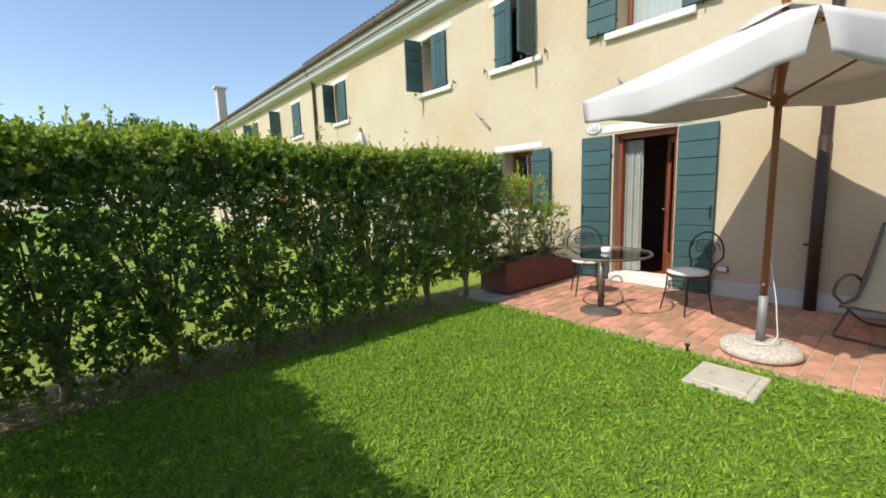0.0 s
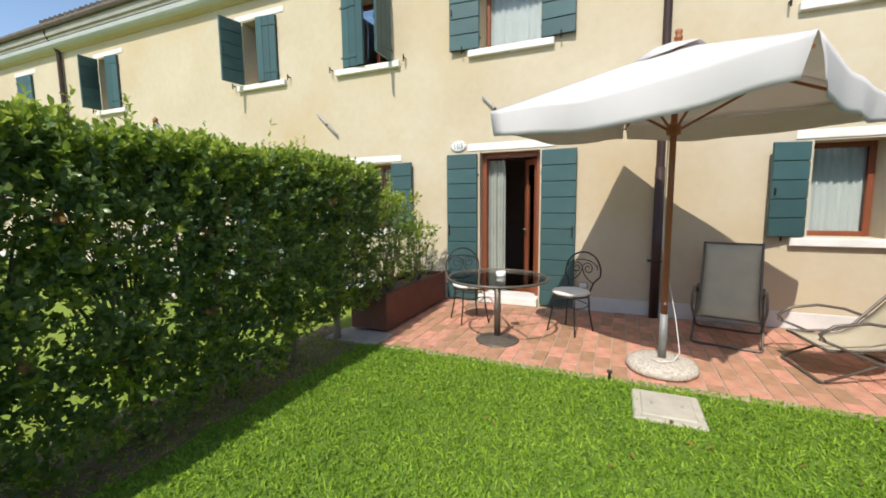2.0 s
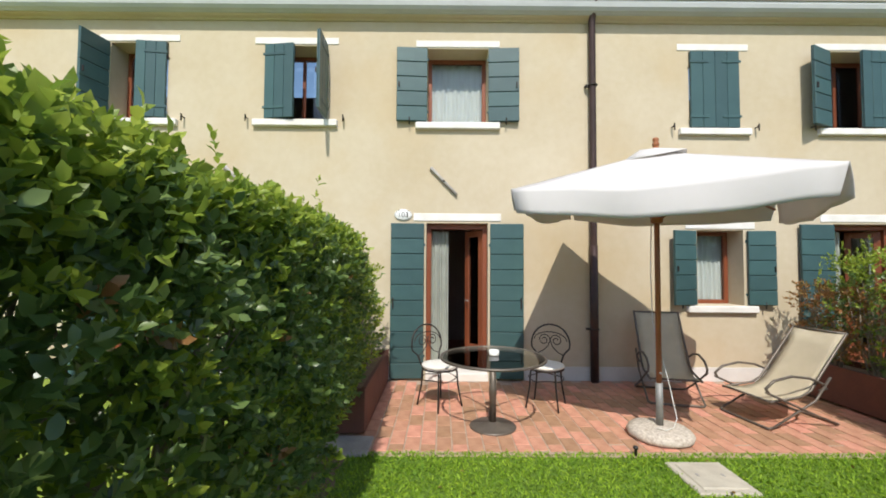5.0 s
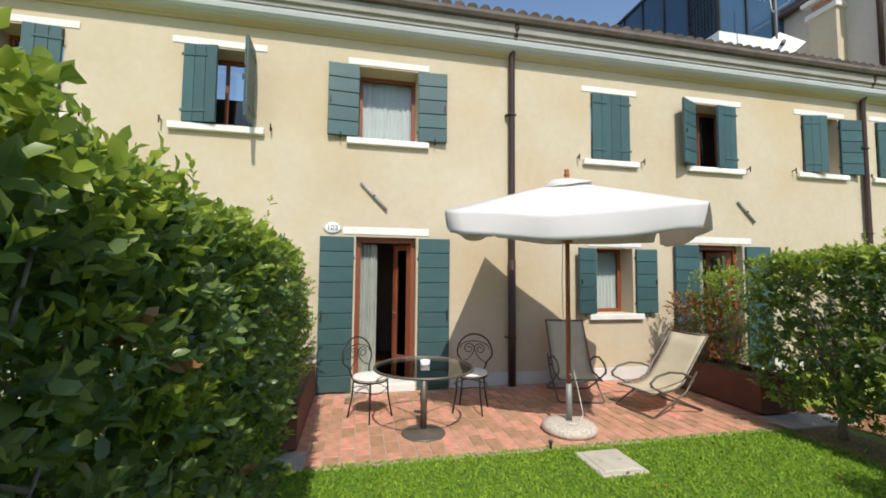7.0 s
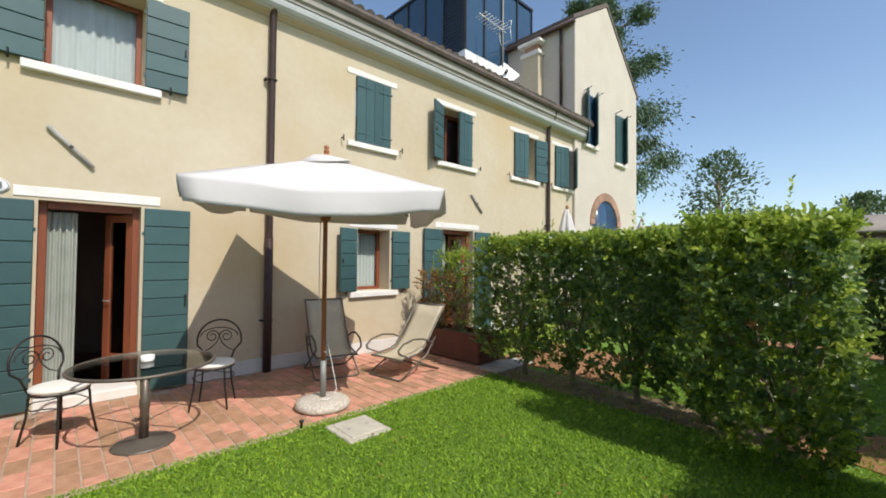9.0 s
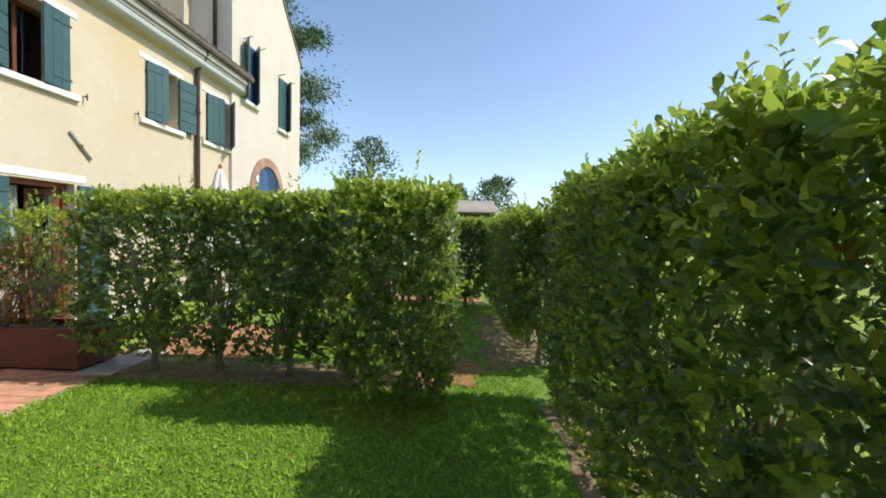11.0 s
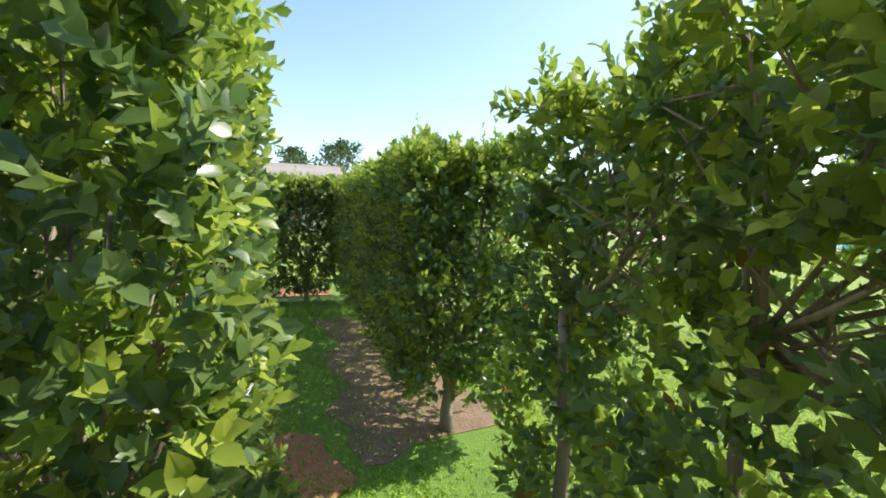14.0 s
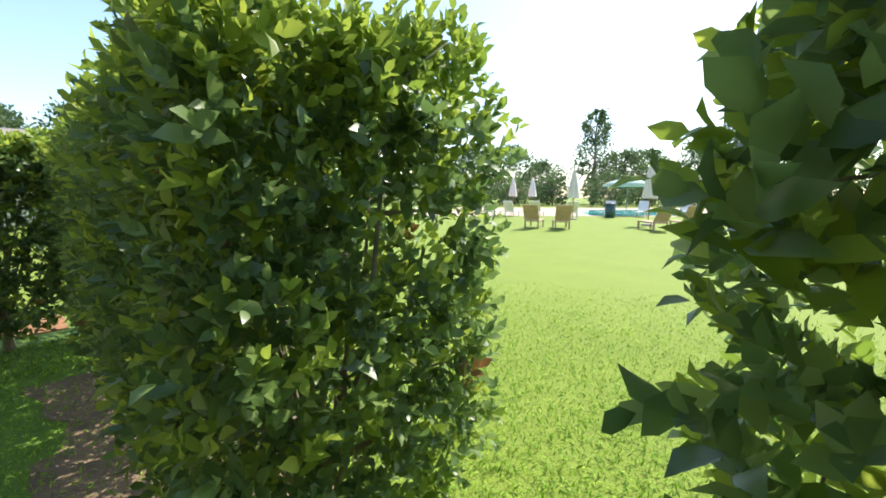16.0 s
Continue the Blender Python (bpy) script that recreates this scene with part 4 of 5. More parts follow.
def planter(x0, x1, y0, y1, h, label):
    root = empty("planter", pose((x0 + x1) / 2, (y0 + y1) / 2, 0))
    tagged(root, label, "planter", group="rust planters")
    a, b = (x1 - x0) / 2, (y1 - y0) / 2
    t = 0.02
    part("front_panel", box(-a, -a + t, -b, b, 0.03, h, 0.003), CORTEN, root)
    part("back_panel", box(a - t, a, -b, b, 0.03, h, 0.003), CORTEN, root)
    part("side_panel", box(-a + t, a - t, -b, -b + t, 0.03, h, 0.003), CORTEN, root)
    part("side_panel", box(-a + t, a - t, b - t, b, 0.03, h, 0.003), CORTEN, root)
    part("rim", box(-a - 0.004, a + 0.004, -b - 0.012, -b + 0.03, h, h + 0.012, 0.003), CORTEN, root)
    part("rim", box(-a - 0.004, a + 0.004, b - 0.03, b + 0.012, h, h + 0.012, 0.003), CORTEN, root)
    part("earth", box(-a + t, a - t, -b + t, b - t, 0.03, h - 0.06), SOIL, root, "brown potting earth")
    return root


planter(4.24, 6.02, 3.72, 4.22, 0.46, "long rust-brown steel planter beside the door")
planter(4.25, 5.95, -2.26, -1.74, 0.46, "long rust-brown steel planter beside the lounger")

root = empty("drain_cover", pose(3.48, 0.88, 0.0))
tagged(root, "square pale concrete drain cover set in the grass", "drain cover")
part("frame", box(-0.24, 0.24, -0.23, 0.23, -0.05, 0.022, 0.01), CONCRETE, root)
part("slab", box(-0.185, 0.185, -0.175, 0.175, 0.0, 0.032, 0.008), CONCRETE, root)
for s in (-1, 1):
    part("groove", box(-0.02, 0.02, s * 0.1 - 0.01, s * 0.1 + 0.01, 0.03, 0.036, 0.002), KERB, root)
root = empty("lawn_spike", pose(3.86, 1.28, 0))
tagged(root, "small black irrigation spike at the patio edge", "sprinkler")
part("spike", lathe([(0.001, 0), (0.012, 0.0), (0.012, 0.06), (0.022, 0.065), (0.022, 0.085), (0.001, 0.09)], 10), BLACK, root)

# ---------- hedges ----------
NRNG = np.random.default_rng(11)


def shrub(x0, x1, y0, y1, top, count, label, trunk=None, zb=0.28, kind=LEAF, long="x", leaf=0.064, sprigs=3, name="hedge_shrub", vis=(1, 1, 1, 1, 1), fork=0.5, young=0.14, stem=1.0, simple=False):
    """A clipped shrub of the hedge: trunk, limbs and many leafy shoots in a rough box with gaps."""
    cx, cy = trunk or ((x0 + x1) / 2, (y0 + y1) / 2)
    root = empty(name, pose(cx, cy, 0))
    tagged(root, label, "hedge", group="clipped hedge shrubs")
    R = random.Random(int(abs(cx * 731 + cy * 917) * 10))
    bm = tube([(0, 0, -0.05), (0.01, 0.0, 0.12), (R.uniform(-0.03, 0.03), R.uniform(-0.03, 0.03), fork * 0.6), (R.uniform(-0.04, 0.04), R.uniform(-0.04, 0.04), fork)], [0.05 * stem, 0.038 * stem, 0.032 * stem, 0.012], 8)
    part("trunk", bm, BARK, root, "grey-brown woody stem")
    hx, hy = (x1 - x0) / 2, (y1 - y0) / 2
    ox, oy = (x0 + x1) / 2 - cx, (y0 + y1) / 2 - cy
    for i in range(6):
        bm = bmesh.new()
        for j in range(3):
            s = Vector((R.uniform(-0.03, 0.03), R.uniform(-0.03, 0.03), R.uniform(0.15 if fork < 0.8 else fork * 0.9, fork)))
            e = Vector((ox + R.uniform(-0.94, 0.94) * hx, oy + R.uniform(-0.94, 0.94) * hy, R.uniform(top * 0.5, top - 0.06)))
            mid = s.lerp(e, 0.45) + Vector((R.uniform(-0.06, 0.06), R.uniform(-0.06, 0.06), -0.02))
            tube([s, mid, e], [0.016, 0.010, 0.004] if fork < 0.8 else [0.008, 0.006, 0.003], 5, bm)
            for q in range(5):
                b = mid.lerp(e, R.random())
                tube([b, b + Vector((R.uniform(-0.14, 0.14), R.uniform(-0.14, 0.14), R.uniform(-0.05, 0.16)))], [0.006, 0.002], 4, bm)
        part("limb", bm, BARK, root)
    # shoots on the faces of the box
    n = count // 7
    lx, ly, lz = x1 - x0, y1 - y0, top - zb
    wts = np.array([ly * lz, ly * lz, lx * lz, lx * lz, lx * ly * 1.6]) * np.array(vis)
    face = NRNG.choice(5, n, p=wts / wts.sum())
    u = NRNG.random((n, 3))
    u[:, 2] = u[:, 2] ** 0.85
    p = np.array([x0, y0, zb]) + u * np.array([lx, ly, lz])
    depth = np.where(NRNG.random(n) < 0.3, NRNG.uniform(0, 0.42, n), NRNG.exponential(0.07, n).clip(0, 0.3)) + 0.025
    out = np.zeros((n, 3))
    for k, (axis, side) in enumerate(((0, 0), (0, 1), (1, 0), (1, 1), (2, 1))):
        sel = face == k
        lim = ((x0, x1), (y0, y1), (zb, top))[axis][side]
        sg = 1 if side else -1
        p[sel, axis] = lim - sg * depth[sel]
        out[sel, axis] = sg
    bumpy = np.array([noise.noise(Vector((a[0] * 2.6, a[1] * 2.6, a[2] * 2.6 + 7))) for a in p])
    p -= out * (bumpy * 0.09)[:, None]
    # rounded shoulders and a ragged, narrower foot
    zrel = (p[:, 2] - zb) / lz
    taper = np.where(zrel < 0.25, 0.62 + 0.38 * (zrel.clip(0, 1) / 0.25) ** 0.6, 1.0) * np.where(zrel > 0.9, 1 - 0.10 * ((zrel - 0.9) / 0.1).clip(0, 1.2) ** 2, 1.0)
    if long == "x":
        p[:, 1] = cy + (p[:, 1] - cy) * taper
        p[:, 0] = cx + (p[:, 0] - cx) * np.where(zrel < 0.25, 0.8 + 0.2 * (zrel.clip(0, 1) / 0.25), 1)
    else:
        p[:, 0] = cx + (p[:, 0] - cx) * taper
        p[:, 1] = cy + (p[:, 1] - cy) * np.where(zrel < 0.25, 0.8 + 0.2 * (zrel.clip(0, 1) / 0.25), 1)
    gap = np.array([noise.noise(Vector((a[0] * 4.2 + 3, a[1] * 4.2, a[2] * 4.2))) for a in p])
    keep = (gap > -0.42) | (face == 4)
    p, out, zrel, face = p[keep], out[keep], zrel[keep], face[keep]
    n = len(p)
    d = out * 0.75 + np.array([0, 0, 0.55]) + NRNG.normal(0, 0.45, (n, 3))
    o, a, nn, ll, ww = shoots(NRNG, p, d, 7, leaf, leaf * 0.54)
    slot = (NRNG.random(n) < young + 0.75 * ((zrel - 0.84) / 0.12).clip(0, 1)).astype(int)
    slot = np.where((slot == 0) & (NRNG.random(n) < 0.007), 2, slot)
    slot = np.tile(slot, 7)
    # a few long young sprigs above the clipped top
    for i in range(sprigs):
        b = np.array([[R.uniform(x0 + 0.05, x1 - 0.05), R.uniform(y0 + 0.08, y1 - 0.08), top - 0.05]])
        h = R.uniform(0.08, 0.32)
        lean = np.array([[R.uniform(-0.2, 0.2), R.uniform(-0.2, 0.2), 1.0]])
        s = [shoots(NRNG, b + lean * h * f, lean, 4, leaf * 0.9, leaf * 0.42, 0.06) for f in (0.0, 0.35, 0.7, 1.0)]
        o, a, nn, ll, ww = [np.concatenate([q] + [t[j] for t in s]) for j, q in enumerate((o, a, nn, ll, ww))]
        slot = np.concatenate([slot, np.ones(16, int)])
    o = o - np.array([cx, cy, 0])
    me = leaf_mesh("foliage", o, a, nn, ll, ww, (kind, LEAF_NEW, LEAF_RED), slot, simple)
    f = new("foliage", me)
    f.parent = root
    tagged(f, "glossy green clipped leaves with paler young tips", kind="stuff")
    return root


HEDGE = "clipped evergreen hedge shrub with glossy green leaves"
TOP = 1.90
# the hedge along the garden towards the house
for i in range(8):
    a = -1.45 + i * 0.70
    shrub(a - 0.03, a + 0.73, 3.66 if i < 6 else 3.73, 4.58, TOP + (0.03, 0.05, 0.06, 0.05, 0.0, 0.0, 0.0, 0.0)[i], 13500, HEDGE + ", on bare soil", (a + 0.40, 4.14), vis=(0.1, 1 if i == 7 else 0.1, 1, 0.35, 1.2), leaf=0.056, sprigs=4 if i < 3 else 3, zb=0.13 if i < 6 else 0.34, young=0.22)
# the low end with thin shoots over the planter
shrub(4.25, 5.2, 3.74, 4.20, 1.60, 3800, "loose light green shrub growing in the planter", zb=0.45, leaf=0.05, sprigs=10, name="planter_shrub", young=0.5)
shrub(5.1, 5.85, 3.78, 4.16, 1.2, 1300, "thin pale shrub growing in the planter", zb=0.45, leaf=0.05, sprigs=9, name="planter_shrub", young=0.6)
shrub(4.5, 5.3, -2.22, -1.76, 1.75, 3200, "loose green shrub growing in the planter", zb=0.45, leaf=0.05, sprigs=8, name="planter_shrub", young=0.35)
shrub(5.0, 5.8, -2.22, -1.76, 1.40, 2800, "reddish-leaved shrub growing in the planter", zb=0.45, leaf=0.05, sprigs=6, name="planter_shrub", kind=LEAF_RED, young=-0.8)
# the hedge on the other side
for i, (tx, ty) in enumerate(((3.5, -1.92), (2.78, -1.98), (1.93, -1.92), (1.22, -1.86))):
    shrub(tx - 0.44, tx + (0.60 if i == 0 else 0.42), -2.38, -1.44, 1.94, 9500, HEDGE + ", on dry soil", (tx, ty), vis=(0.1, 1 if i == 0 else 0.1, 0.4, 1, 1), zb=0.22, young=0.18)
shrub(0.13, 1.06, -1.92, -0.72, 1.98, 17000, HEDGE + " at the bulging end", (0.55, -1.36), vis=(1, 0.6, 0.5, 1, 1), zb=0.12, young=0.42)
# the tall hedge beside the way in, and its further half past the gap
for i in range(7):
    b = -1.36 + i * 0.72
    shrub(-1.52, -0.80 if i == 0 else -0.68, b - 0.02, b + 0.74, TOP + 0.02 + 0.03 * (i % 2), 8600 if i < 2 else 9800, HEDGE + ", beside the way in", ((-0.84, b + 0.30) if i == 0 else (-0.87, -0.50) if i == 1 else (-1.05, b + 0.30)), long="y", vis=(0.4, 1, 1 if i == 0 else 0.1, 0.1, 1), fork=(1.2, 1.33)[i] if i < 2 else 0.5, sprigs=7, zb=0.16, leaf=0.06, young=0.4, stem=(0.75, 0.55)[i] if i < 2 else 1.0)
for i in range(6):
    b = -2.10 - (i + 1) * 0.75
    shrub(-1.42, -0.58, b - 0.02, b + 0.76, 1.87, 19000 if i == 0 else 10000, HEDGE + ", past the gap", (-0.98, b + 0.33), long="y", vis=(0.5, 1, 0.1, 1 if i == 0 else 0.1, 1), zb=0.30 if i == 0 else 0.2, leaf=0.054 if i == 0 else 0.064, young=0.3, stem=1.2 if i == 0 else 1.0, simple=i > 0)
# the cross hedge
for i in range(9):
    a = -1.2 + i * 0.72
    shrub(a - 0.03, a + 0.75, -7.15, -6.4, 1.90, 9000, HEDGE + ", across the passage", (a + 0.36, -6.75), vis=(0.1, 0.1, 0.3, 1, 1), zb=0.14, leaf=0.075, simple=True)

# ---------- patio ----------
patio = part("patio", box(3.93, XF - 0.002, -2.6, 4.3, -0.05, -0.004), MORTAR)
tagged(patio, "terracotta brick-paved patio along the house wall", "patio", kind="structure")
tagged(part("patio_edge", box(3.83, 3.928, -2.6, 4.3, -0.05, 0.004, 0.01), MORTAR), "worn mortar edge strip between patio and grass", "edging", kind="structure")
tagged(part("patio_kerb", box(3.82, 4.22, 3.62, 4.3, -0.04, 0.02, 0.01), KERB), "grey stone slab under the planter", "kerb", kind="structure")
tagged(part("patio_kerb", box(3.82, 4.22, -2.6, -1.66, -0.04, 0.02, 0.01), KERB), "grey stone slab under the planter", "kerb", kind="structure")
rng = random.Random(8)
TW, TL = 0.146, 0.285
tiles = [part("tile", box(-TL / 2 + 0.007, TL / 2 - 0.007, -TW / 2 + 0.007, TW / 2 - 0.007, -0.03, 0.004, 0.004), TILE, patio)]
used = False
far = bmesh.new()
row, y = 0, -1.72
while y < 3.70:
    x = 3.94 + (TL / 2 if row % 2 else 0) + TL / 2 + rng.uniform(-0.02, 0.02)
    while x < XF - 0.1:
        m = Matrix.Translation((x, y, rng.uniform(-0.003, 0.002))) @ Matrix.Rotation(rng.uniform(-0.012, 0.012), 4, "Z") @ Matrix.Rotation(rng.uniform(-0.006, 0.006), 4, "X")
        if not used:
            tiles[0].matrix_local, used = m, True
        else:
            again(tiles[0], m, patio)
        x += TL
    if row % 2:
        again(tiles[0], Matrix.Translation((3.94 + TL / 4 - 0.003, y, -0.001)) @ Matrix.Diagonal((0.47, 1, 1, 1)), patio)
    y += TW
    row += 1

# ---------- grass ----------


def grass(name, x0, x1, y0, y1, count, label, length=0.042, skip=None):
    rng = np.random.default_rng(21)
    p = np.stack([rng.uniform(x0, x1, count), rng.uniform(y0, y1, count), np.full(count, -0.004)], 1)
    if skip is not None:
        p = p[skip(p, rng)]
    n = len(p)
    ax = np.stack([rng.normal(0, 0.75, n), rng.normal(0, 0.75, n), rng.uniform(0.45, 1.0, n)], 1)
    nor = np.stack([rng.normal(0, 0.5, n), rng.normal(0, 0.5, n), np.ones(n)], 1)
    L = rng.uniform(0.6, 1.3, n) * length
    me = leaf_mesh(name, p, ax, nor, L, L * rng.uniform(0.14, 0.26, n), (BLADE,), np.zeros(n, int), simple=True)
    return tagged(new(name, me), label, "grass", kind="stuff")


def lawn_skip(p, rng):
    x, y = p[:, 0], p[:, 1]
    r = rng.random(len(p))
    ok = ~((np.abs(x - 3.48) < 0.23) & (np.abs(y - 0.88) < 0.22))
    ok &= ~((y < -1.55) & (x < 0.7) & (r < 0.4))
    ok &= ~((y > 3.75) & (r < 0.6)) & ~((y < -1.6) & (x > 0.1) & (r < 0.85)) & ~((x < -0.72) & (r < 0.85))
    return ok


grass("lawn_grass", -1.3, 3.90, -2.2, 4.5, 190000, "short bright green lawn grass of the garden", skip=lawn_skip)


def path_skip(p, rng):
    x, y = p[:, 0], p[:, 1]
    r = rng.random(len(p))
    return ~((x > -1.4) & (x < 0.25) & (y > -5.7) & (r < 0.6 - 0.5 * np.clip((x + 0.5) / 0.6, 0, 1))) & ~((x > -0.25) & (x < 0.65) & (y > -2.75) & (r < 0.5))


grass("passage_grass", -1.0, 2.6, -6.8, -2.2, 40000, "thin green grass of the hedge passage", skip=path_skip)
grass("pool_lawn_grass", -7.0, -1.35, -7.5, 1.0, 110000, "bright sunlit lawn grass past the gap", 0.042,
      lambda p, rng: rng.random(len(p)) < 1.15 - np.hypot(p[:, 0] + 1.4, p[:, 1] + 2.0) / 5.0)
rng = np.random.default_rng(77)
n = 70
p = np.stack([rng.uniform(-0.4, 3.8, n), rng.uniform(-1.8, 3.9, n), np.full(n, 0.03)], 1)
me = leaf_mesh("fallen_leaf_scatter", p, np.stack([rng.normal(0, 1, n), rng.normal(0, 1, n), rng.normal(0, 0.15, n)], 1), np.tile([[0.1, 0.05, 1.0]], (n, 1)), rng.uniform(0.03, 0.055, n), rng.uniform(0.015, 0.03, n), (LEAF_RED,), np.zeros(n, int))
tagged(new("fallen_leaf_scatter", me), "scattered dry orange leaves lying on the lawn", "leaf", kind="stuff")

# ---------- trees and things in the distance ----------


def tree(x, y, h, r, z0, label, leaves=5000, kind=LEAF_FAR, size=0.3, seed=1, tall=1.0, layered=False, name="tree"):
    """A tapered trunk with limbs and a ragged crown of many leaf clumps."""
    rng = np.random.default_rng(seed)
    R = random.Random(seed)
    root = empty(name, pose(x, y, 0))
    tagged(root, label, "tree")
    part("trunk", tube([(0, 0, -0.2), (0.05, 0.03, h * 0.3), (-0.05, 0.08, h * 0.6), (0, 0, h * 0.93)], [h * 0.028, h * 0.02, h * 0.012, 0.02], 9), BARK, root)
    n = 34
    cs, sizes = [], []
    for i in range(n):
        f = (i + R.random()) / n
        z = z0 + (h - z0) * f
        wide = r * (math.sin(math.pi * (0.12 + 0.80 * f)) ** 0.8 if not layered else 1.0 - 0.62 * f)
        a = i * 2.4 + R.uniform(-0.5, 0.5)
        d = wide * R.uniform(0.35, 0.95)
        c = Vector((d * math.cos(a), d * math.sin(a), z - (0.12 * d if layered else 0)))
        part("limb", tube([(0, 0, max(z0 * 0.7, c.z - d * 0.6 - 0.2)), (c.x * 0.5, c.y * 0.5, c.z - 0.15), c], [h * 0.008, h * 0.005, 0.015], 5), BARK, root)
        cs.append(c)
        sizes.append(wide * (0.42 if not layered else 0.34) * R.uniform(0.7, 1.2))
    which = rng.integers(0, n, leaves)
    c = np.array([tuple(q) for q in cs])[which]
    s = np.array(sizes)[which]
    p = rng.normal(0, 0.5, (leaves, 3)) * s[:, None] * np.array([1, 1, 0.62 if layered else 0.75 * tall]) + c
    d = unit(p - np.array([0, 0, (z0 + h) / 2])) + rng.normal(0, 0.7, (leaves, 3)) + np.array([0, 0, -0.4 if layered else 0.1])
    L = rng.uniform(0.6, 1.3, leaves) * size
    me = leaf_mesh("crown", p, d, rng.normal(0, 1, (leaves, 3)), L, L * (0.5 if not layered else 0.3), (kind,), np.zeros(leaves, int), simple=True)
    o = new("crown", me)
    o.parent = root
    tagged(o, "ragged green foliage with gaps", kind="stuff")
    return root


tree(10.0, -18.6, 17.5, 3.6, 5.6, "tall dark cedar with drooping boughs behind the house", 34000, LEAF_PINE, 0.24, 4, layered=True, name="cedar_tree")
tree(6.6, -26.5, 8.2, 2.4, 3.0, "small thin-leaved tree standing past the hedges", 2600, LEAF_FAR, 0.24, 5)
tree(-3.0, -33.0, 6.6, 2.2, 2.0, "rounded green tree behind the low shed", 3500, LEAF_FAR, 0.26, 6)
tree(0.5, -36.0, 6.2, 2.0, 2.0, "rounded green tree behind the low shed", 3000, LEAF_FAR, 0.26, 7)
tree(4.0, 46.0, 8.4, 4.5, 2.0, "broad green tree at the far end of the row", 5000, LEAF_FAR, 0.35, 8)
tree(-3.0, 48.0, 7.6, 4.5, 2.0, "broad green tree at the far end of the row", 5000, LEAF_FAR, 0.35, 9)
E_, F_, R_ = Vector((-0.36, -1.27, 0)), Vector((-0.711, -0.703, 0)), Vector((-0.703, 0.711, 0))


def by_pool(side, ahead):
    """A place on the lawn: metres ahead along the lawn's long axis from the gap and metres to its right."""
    return E_ + F_ * ahead + R_ * side


for k, (s, a, h, r, tall) in enumerate(((-10, 62, 7.5, 4.5, 1), (-3, 66, 7.0, 4.5, 1), (5, 60, 8.2, 4.0, 1), (10.5, 66, 8.8, 4.6, 1), (16.5, 70, 6.6, 4.2, 1), (21.8, 60, 13.2, 2.7, 1.5),
                                        (27, 62, 7.6, 4.6, 1), (33, 66, 8.2, 4.6, 1), (37, 58, 9.5, 4.4, 1), (42, 60, 12.0, 5.0, 1.2), (48, 58, 9.0, 5.0, 1), (-18, 66, 8.0, 5, 1), (56, 58, 9.5, 5.0, 1))):
    p = by_pool(s, a)
    tree(p.x, p.y, h, r, 1.0, "broad green garden tree far across the lawn" if tall == 1 else "tall narrow poplar far across the lawn", 4200, LEAF_FAR, 0.42, 20 + k, tall)
for k in range(11):
    p = by_pool(-8 + k * 5.6, 52 + 2.5 * math.sin(k * 2.1))
    tree(p.x, p.y, 3.2 + 0.8 * math.sin(k * 1.7), 3.0, 0.4, "low dense shrub behind the pool", 1800, LEAF_FAR, 0.34, 50 + k, name="pool_shrub")


def closed_parasol(x, y, h, label):
    root = empty("closed_parasol", pose(x, y, 0))
    tagged(root, label, "parasol", group="closed parasols")
    part("pole", tube([(0, 0, 0), (0, 0, h - 0.05)], 0.025, 8), POLEWOOD, root)
    bm = bmesh.new()
    rows = []
    for r, z in ((0.30, h * 0.42), (0.28, h * 0.50), (0.22, h * 0.65), (0.15, h * 0.80), (0.08, h * 0.92), (0.02, h * 0.97)):
        rows.append([bm.verts.new((r * (1 + 0.28 * math.sin(k * math.pi / 2)) * math.cos(k * math.pi / 12), r * (1 + 0.28 * math.sin(k * math.pi / 2)) * math.sin(k * math.pi / 12), z + 0.03 * math.sin(k * 1.3))) for k in range(24)])
    for r0, r1 in zip(rows, rows[1:]):
        for k in range(24):
            bm.faces.new((r0[k], r0[(k + 1) % 24], r1[(k + 1) % 24], r1[k])).smooth = True
    bm.faces.new(rows[-1])
    part("folded_canopy", bm, CANVAS, root, "folded white canvas")
    part("finial", lathe([(0.001, h * 0.96), (0.035, h * 0.965), (0.04, h * 0.985), (0.001, h)], 10), POLEWOOD, root)
    part("base", lathe([(0.001, 0), (0.28, 0), (0.29, 0.06), (0.1, 0.1), (0.001, 0.1)], 20), PEBBLE, root)
    return root


CP = "folded white canvas parasol on a wooden pole"
closed_parasol(5.0, -5.7, 2.98, CP + " behind the hedge")
closed_parasol(5.0, -10.2, 3.0, CP + " beside the gabled house")
closed_parasol(4.5, 8.0, 2.92, CP + " beyond the hedge")
for s, a, h in ((7.6, 24, 3.0), (6.1, 36, 3.0), (7.8, 36, 3.0), (9.8, 19.5, 3.1)):
    p = by_pool(s, a)
    closed_parasol(p.x, p.y, h, CP + " on the pool lawn")
p = by_pool(13.4, 30)
root = empty("open_parasol", pose(p.x, p.y, 0))
tagged(root, "open pale green parasol beside the pool", "parasol")
part("pole", tube([(0, 0, 0), (0, 0, 2.5)], 0.03, 8), ZINC, root)
part("canopy", lathe([(1.7, 2.05), (1.72, 2.15), (1.2, 2.38), (0.5, 2.58), (0.01, 2.66)], 16), mat("pale_green_canvas", (0.5, 0.62, 0.5), (0.45, 0.56, 0.45), 0.9), root)


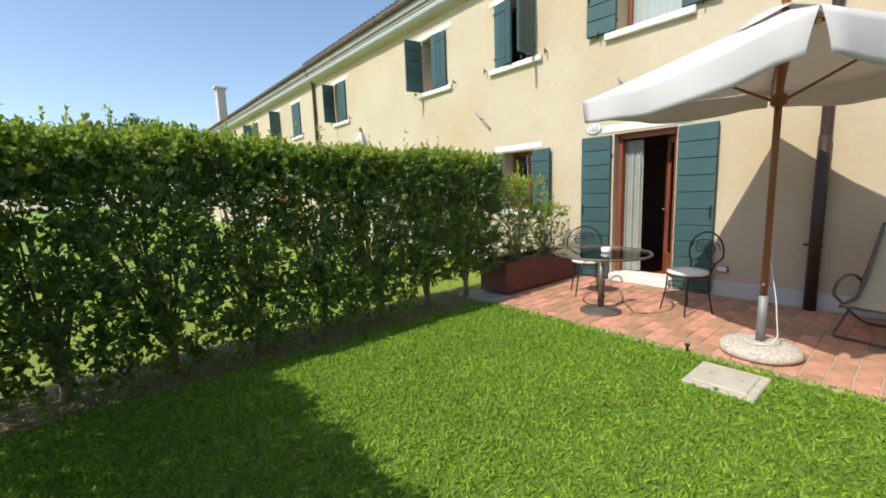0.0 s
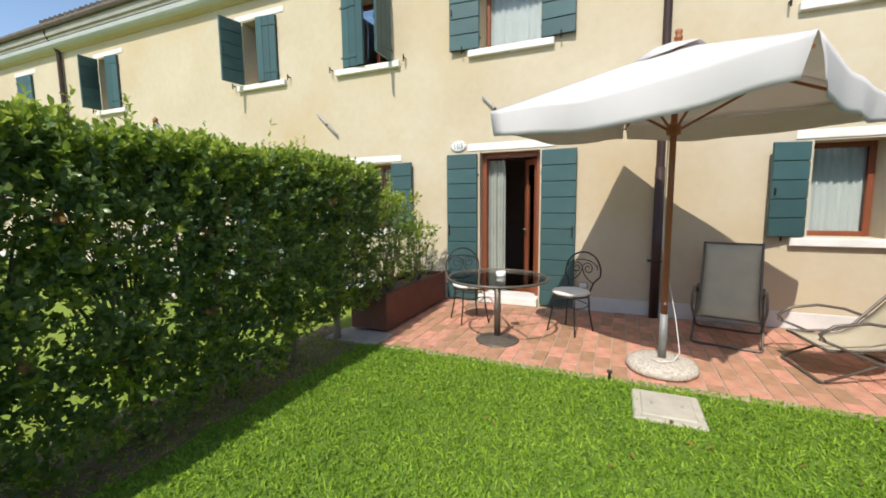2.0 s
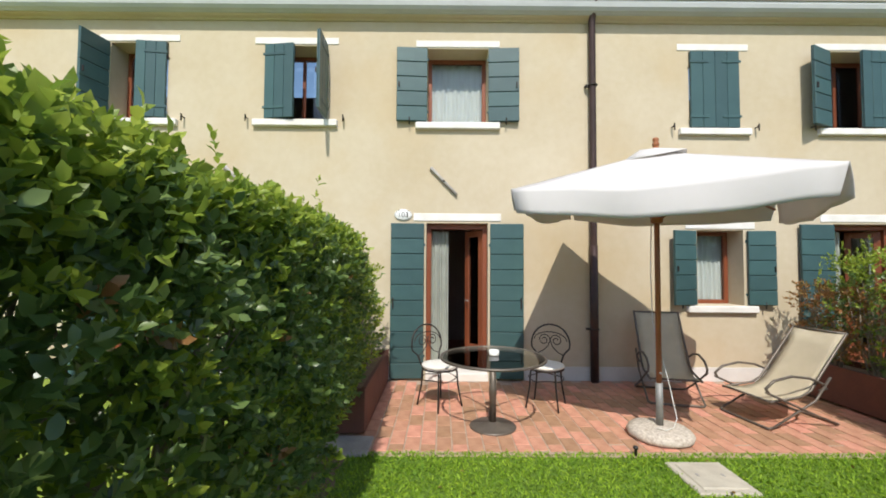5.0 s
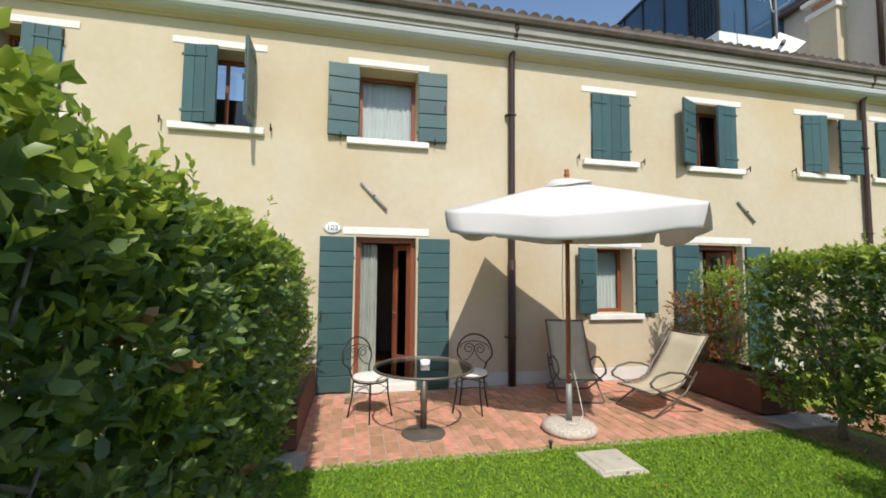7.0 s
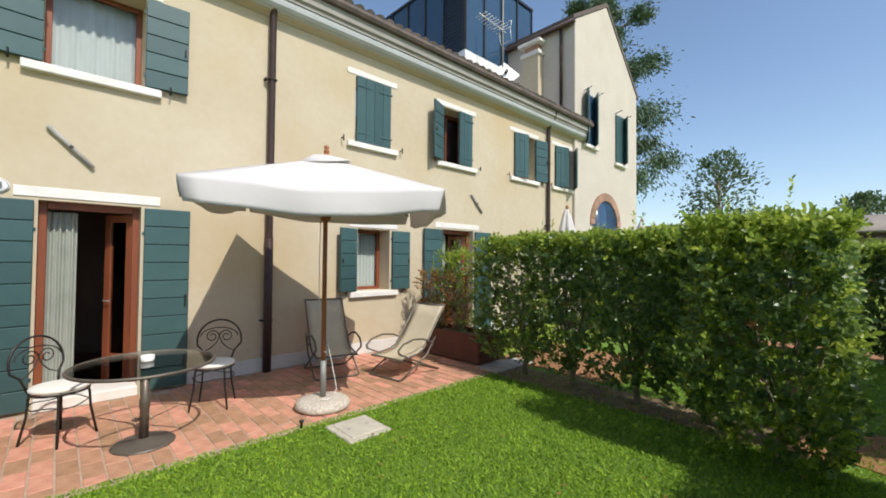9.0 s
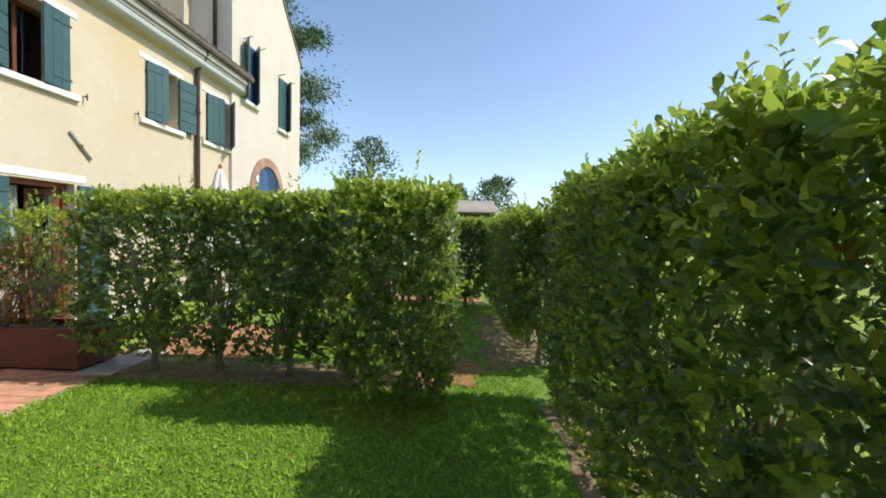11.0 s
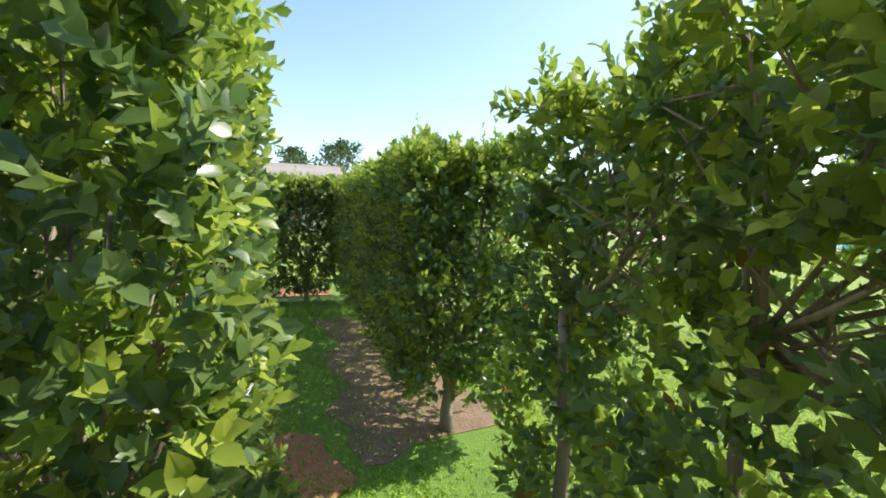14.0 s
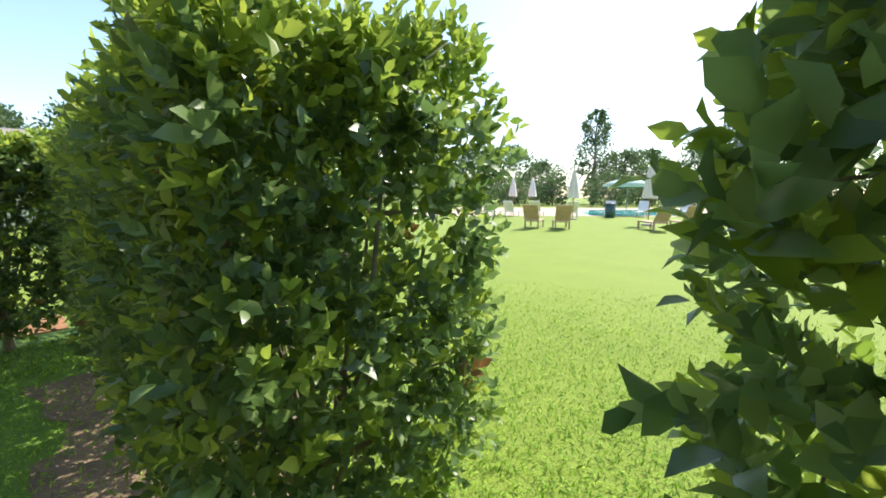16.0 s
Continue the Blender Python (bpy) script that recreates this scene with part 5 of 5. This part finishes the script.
def deck_lounger(p, rz, kind=PALEWOOD, label="pale wooden sun lounger on the pool lawn"):
    root = empty("sun_lounger", pose(p.x, p.y, 0, 0, 0, rz))
    tagged(root, label, "lounger", group="pool loungers")
    part("bed", box(-0.75, 0.45, -0.32, 0.32, 0.30, 0.36, 0.01), kind, root)
    part("backrest", box(0, 0.80, -0.32, 0.32, 0, 0.05, 0.01, m=Matrix.Translation((0.42, 0, 0.36)) @ Matrix.Rotation(radians(-55), 4, "Y")), kind, root)
    for x in (-0.68, 0.42):
        for y in (-0.28, 0.28):
            part("leg", box(x - 0.03, x + 0.03, y - 0.03, y + 0.03, 0, 0.30), kind, root)
    return root


for s, a, rz in ((4.0, 18.0, 20), (5.1, 17.6, 35), (8.8, 17.0, 50), (10.2, 17.2, 40), (3.2, 27, 10), (4.6, 27.5, 15), (6.2, 27, 20), (8.2, 26, 30), (11.2, 27.5, 200), (13.2, 27.2, 190), (16.5, 28, 190), (18.5, 28, 200)):
    deck_lounger(by_pool(s, a), rz, PALEWOOD if a < 20 else CUSHION, "pale wooden sun lounger on the pool lawn" if a < 20 else "white sun lounger on the pool terrace")
p = by_pool(10.6, 26)
root = empty("litter_bin", pose(p.x, p.y, 0))
tagged(root, "dark green litter bin beside the pool", "bin")
part("body", lathe([(0.001, 0), (0.30, 0), (0.34, 0.8), (0.001, 0.8)], 16), GREEN, root)
part("lid", lathe([(0.001, 0.8), (0.36, 0.8), (0.36, 0.86), (0.2, 0.92), (0.001, 0.93)], 16), BLACK, root)
TURN_POOL = math.degrees(math.atan2(F_.y, F_.x))
ob = part("pool_terrace", box(-7.5, 9.5, -24, 12.0, -0.02, 0.004), PAVING)
ob.matrix_world = Matrix.Translation(by_pool(9, 35)) @ Matrix.Rotation(radians(TURN_POOL), 4, "Z")
tagged(ob, "pale reddish paving round the swimming pool", "paving", kind="structure")
ob = part("pool_water", box(-3.5, 6.5, -9.5, 0.5, -0.02, 0.012), WATER)
ob.matrix_world = Matrix.Translation(by_pool(11, 32)) @ Matrix.Rotation(radians(TURN_POOL), 4, "Z")
tagged(ob, "turquoise swimming pool water", "pool", kind="structure")

# the long low shed past the cross hedge
root = empty("low_shed", pose(5.0, -24.5, 0))
tagged(root, "long low open shed with a grey-brown sheet roof", "shed")
for x in (-6.8, -4.0, -1.2, 1.6, 4.4, 7.2):
    part("post", box(x - 0.07, x + 0.07, 2.3, 2.44, 0, 2.9), COPPER, root)
part("back_wall", box(-7.0, 7.4, -2.6, -2.4, 0, 2.9), PLINTH, root)
part("beam", box(-7.0, 7.4, 2.28, 2.46, 2.72, 2.92), COPPER, root)
bm = bmesh.new()
for y0, z0, y1, z1 in ((2.8, 2.95, 0, 3.85), (0, 3.85, -2.8, 2.95)):
    bm.faces.new([bm.verts.new(q) for q in ((-7.2, y0, z0), (7.6, y0, z0), (7.6, y1, z1), (-7.2, y1, z1))])
thicken(bm, 0.06)
part("shed_roof", bm, SHEDROOF, root, "grey-brown sheet roof")
for x in (-7.1, 7.5):
    bm = bmesh.new()
    bm.faces.new([bm.verts.new(q) for q in ((x, -2.5, 2.9), (x, 2.5, 2.9), (x, 0, 3.72))])
    thicken(bm, 0.05)
    part("gable_board", bm, PLINTH, root)
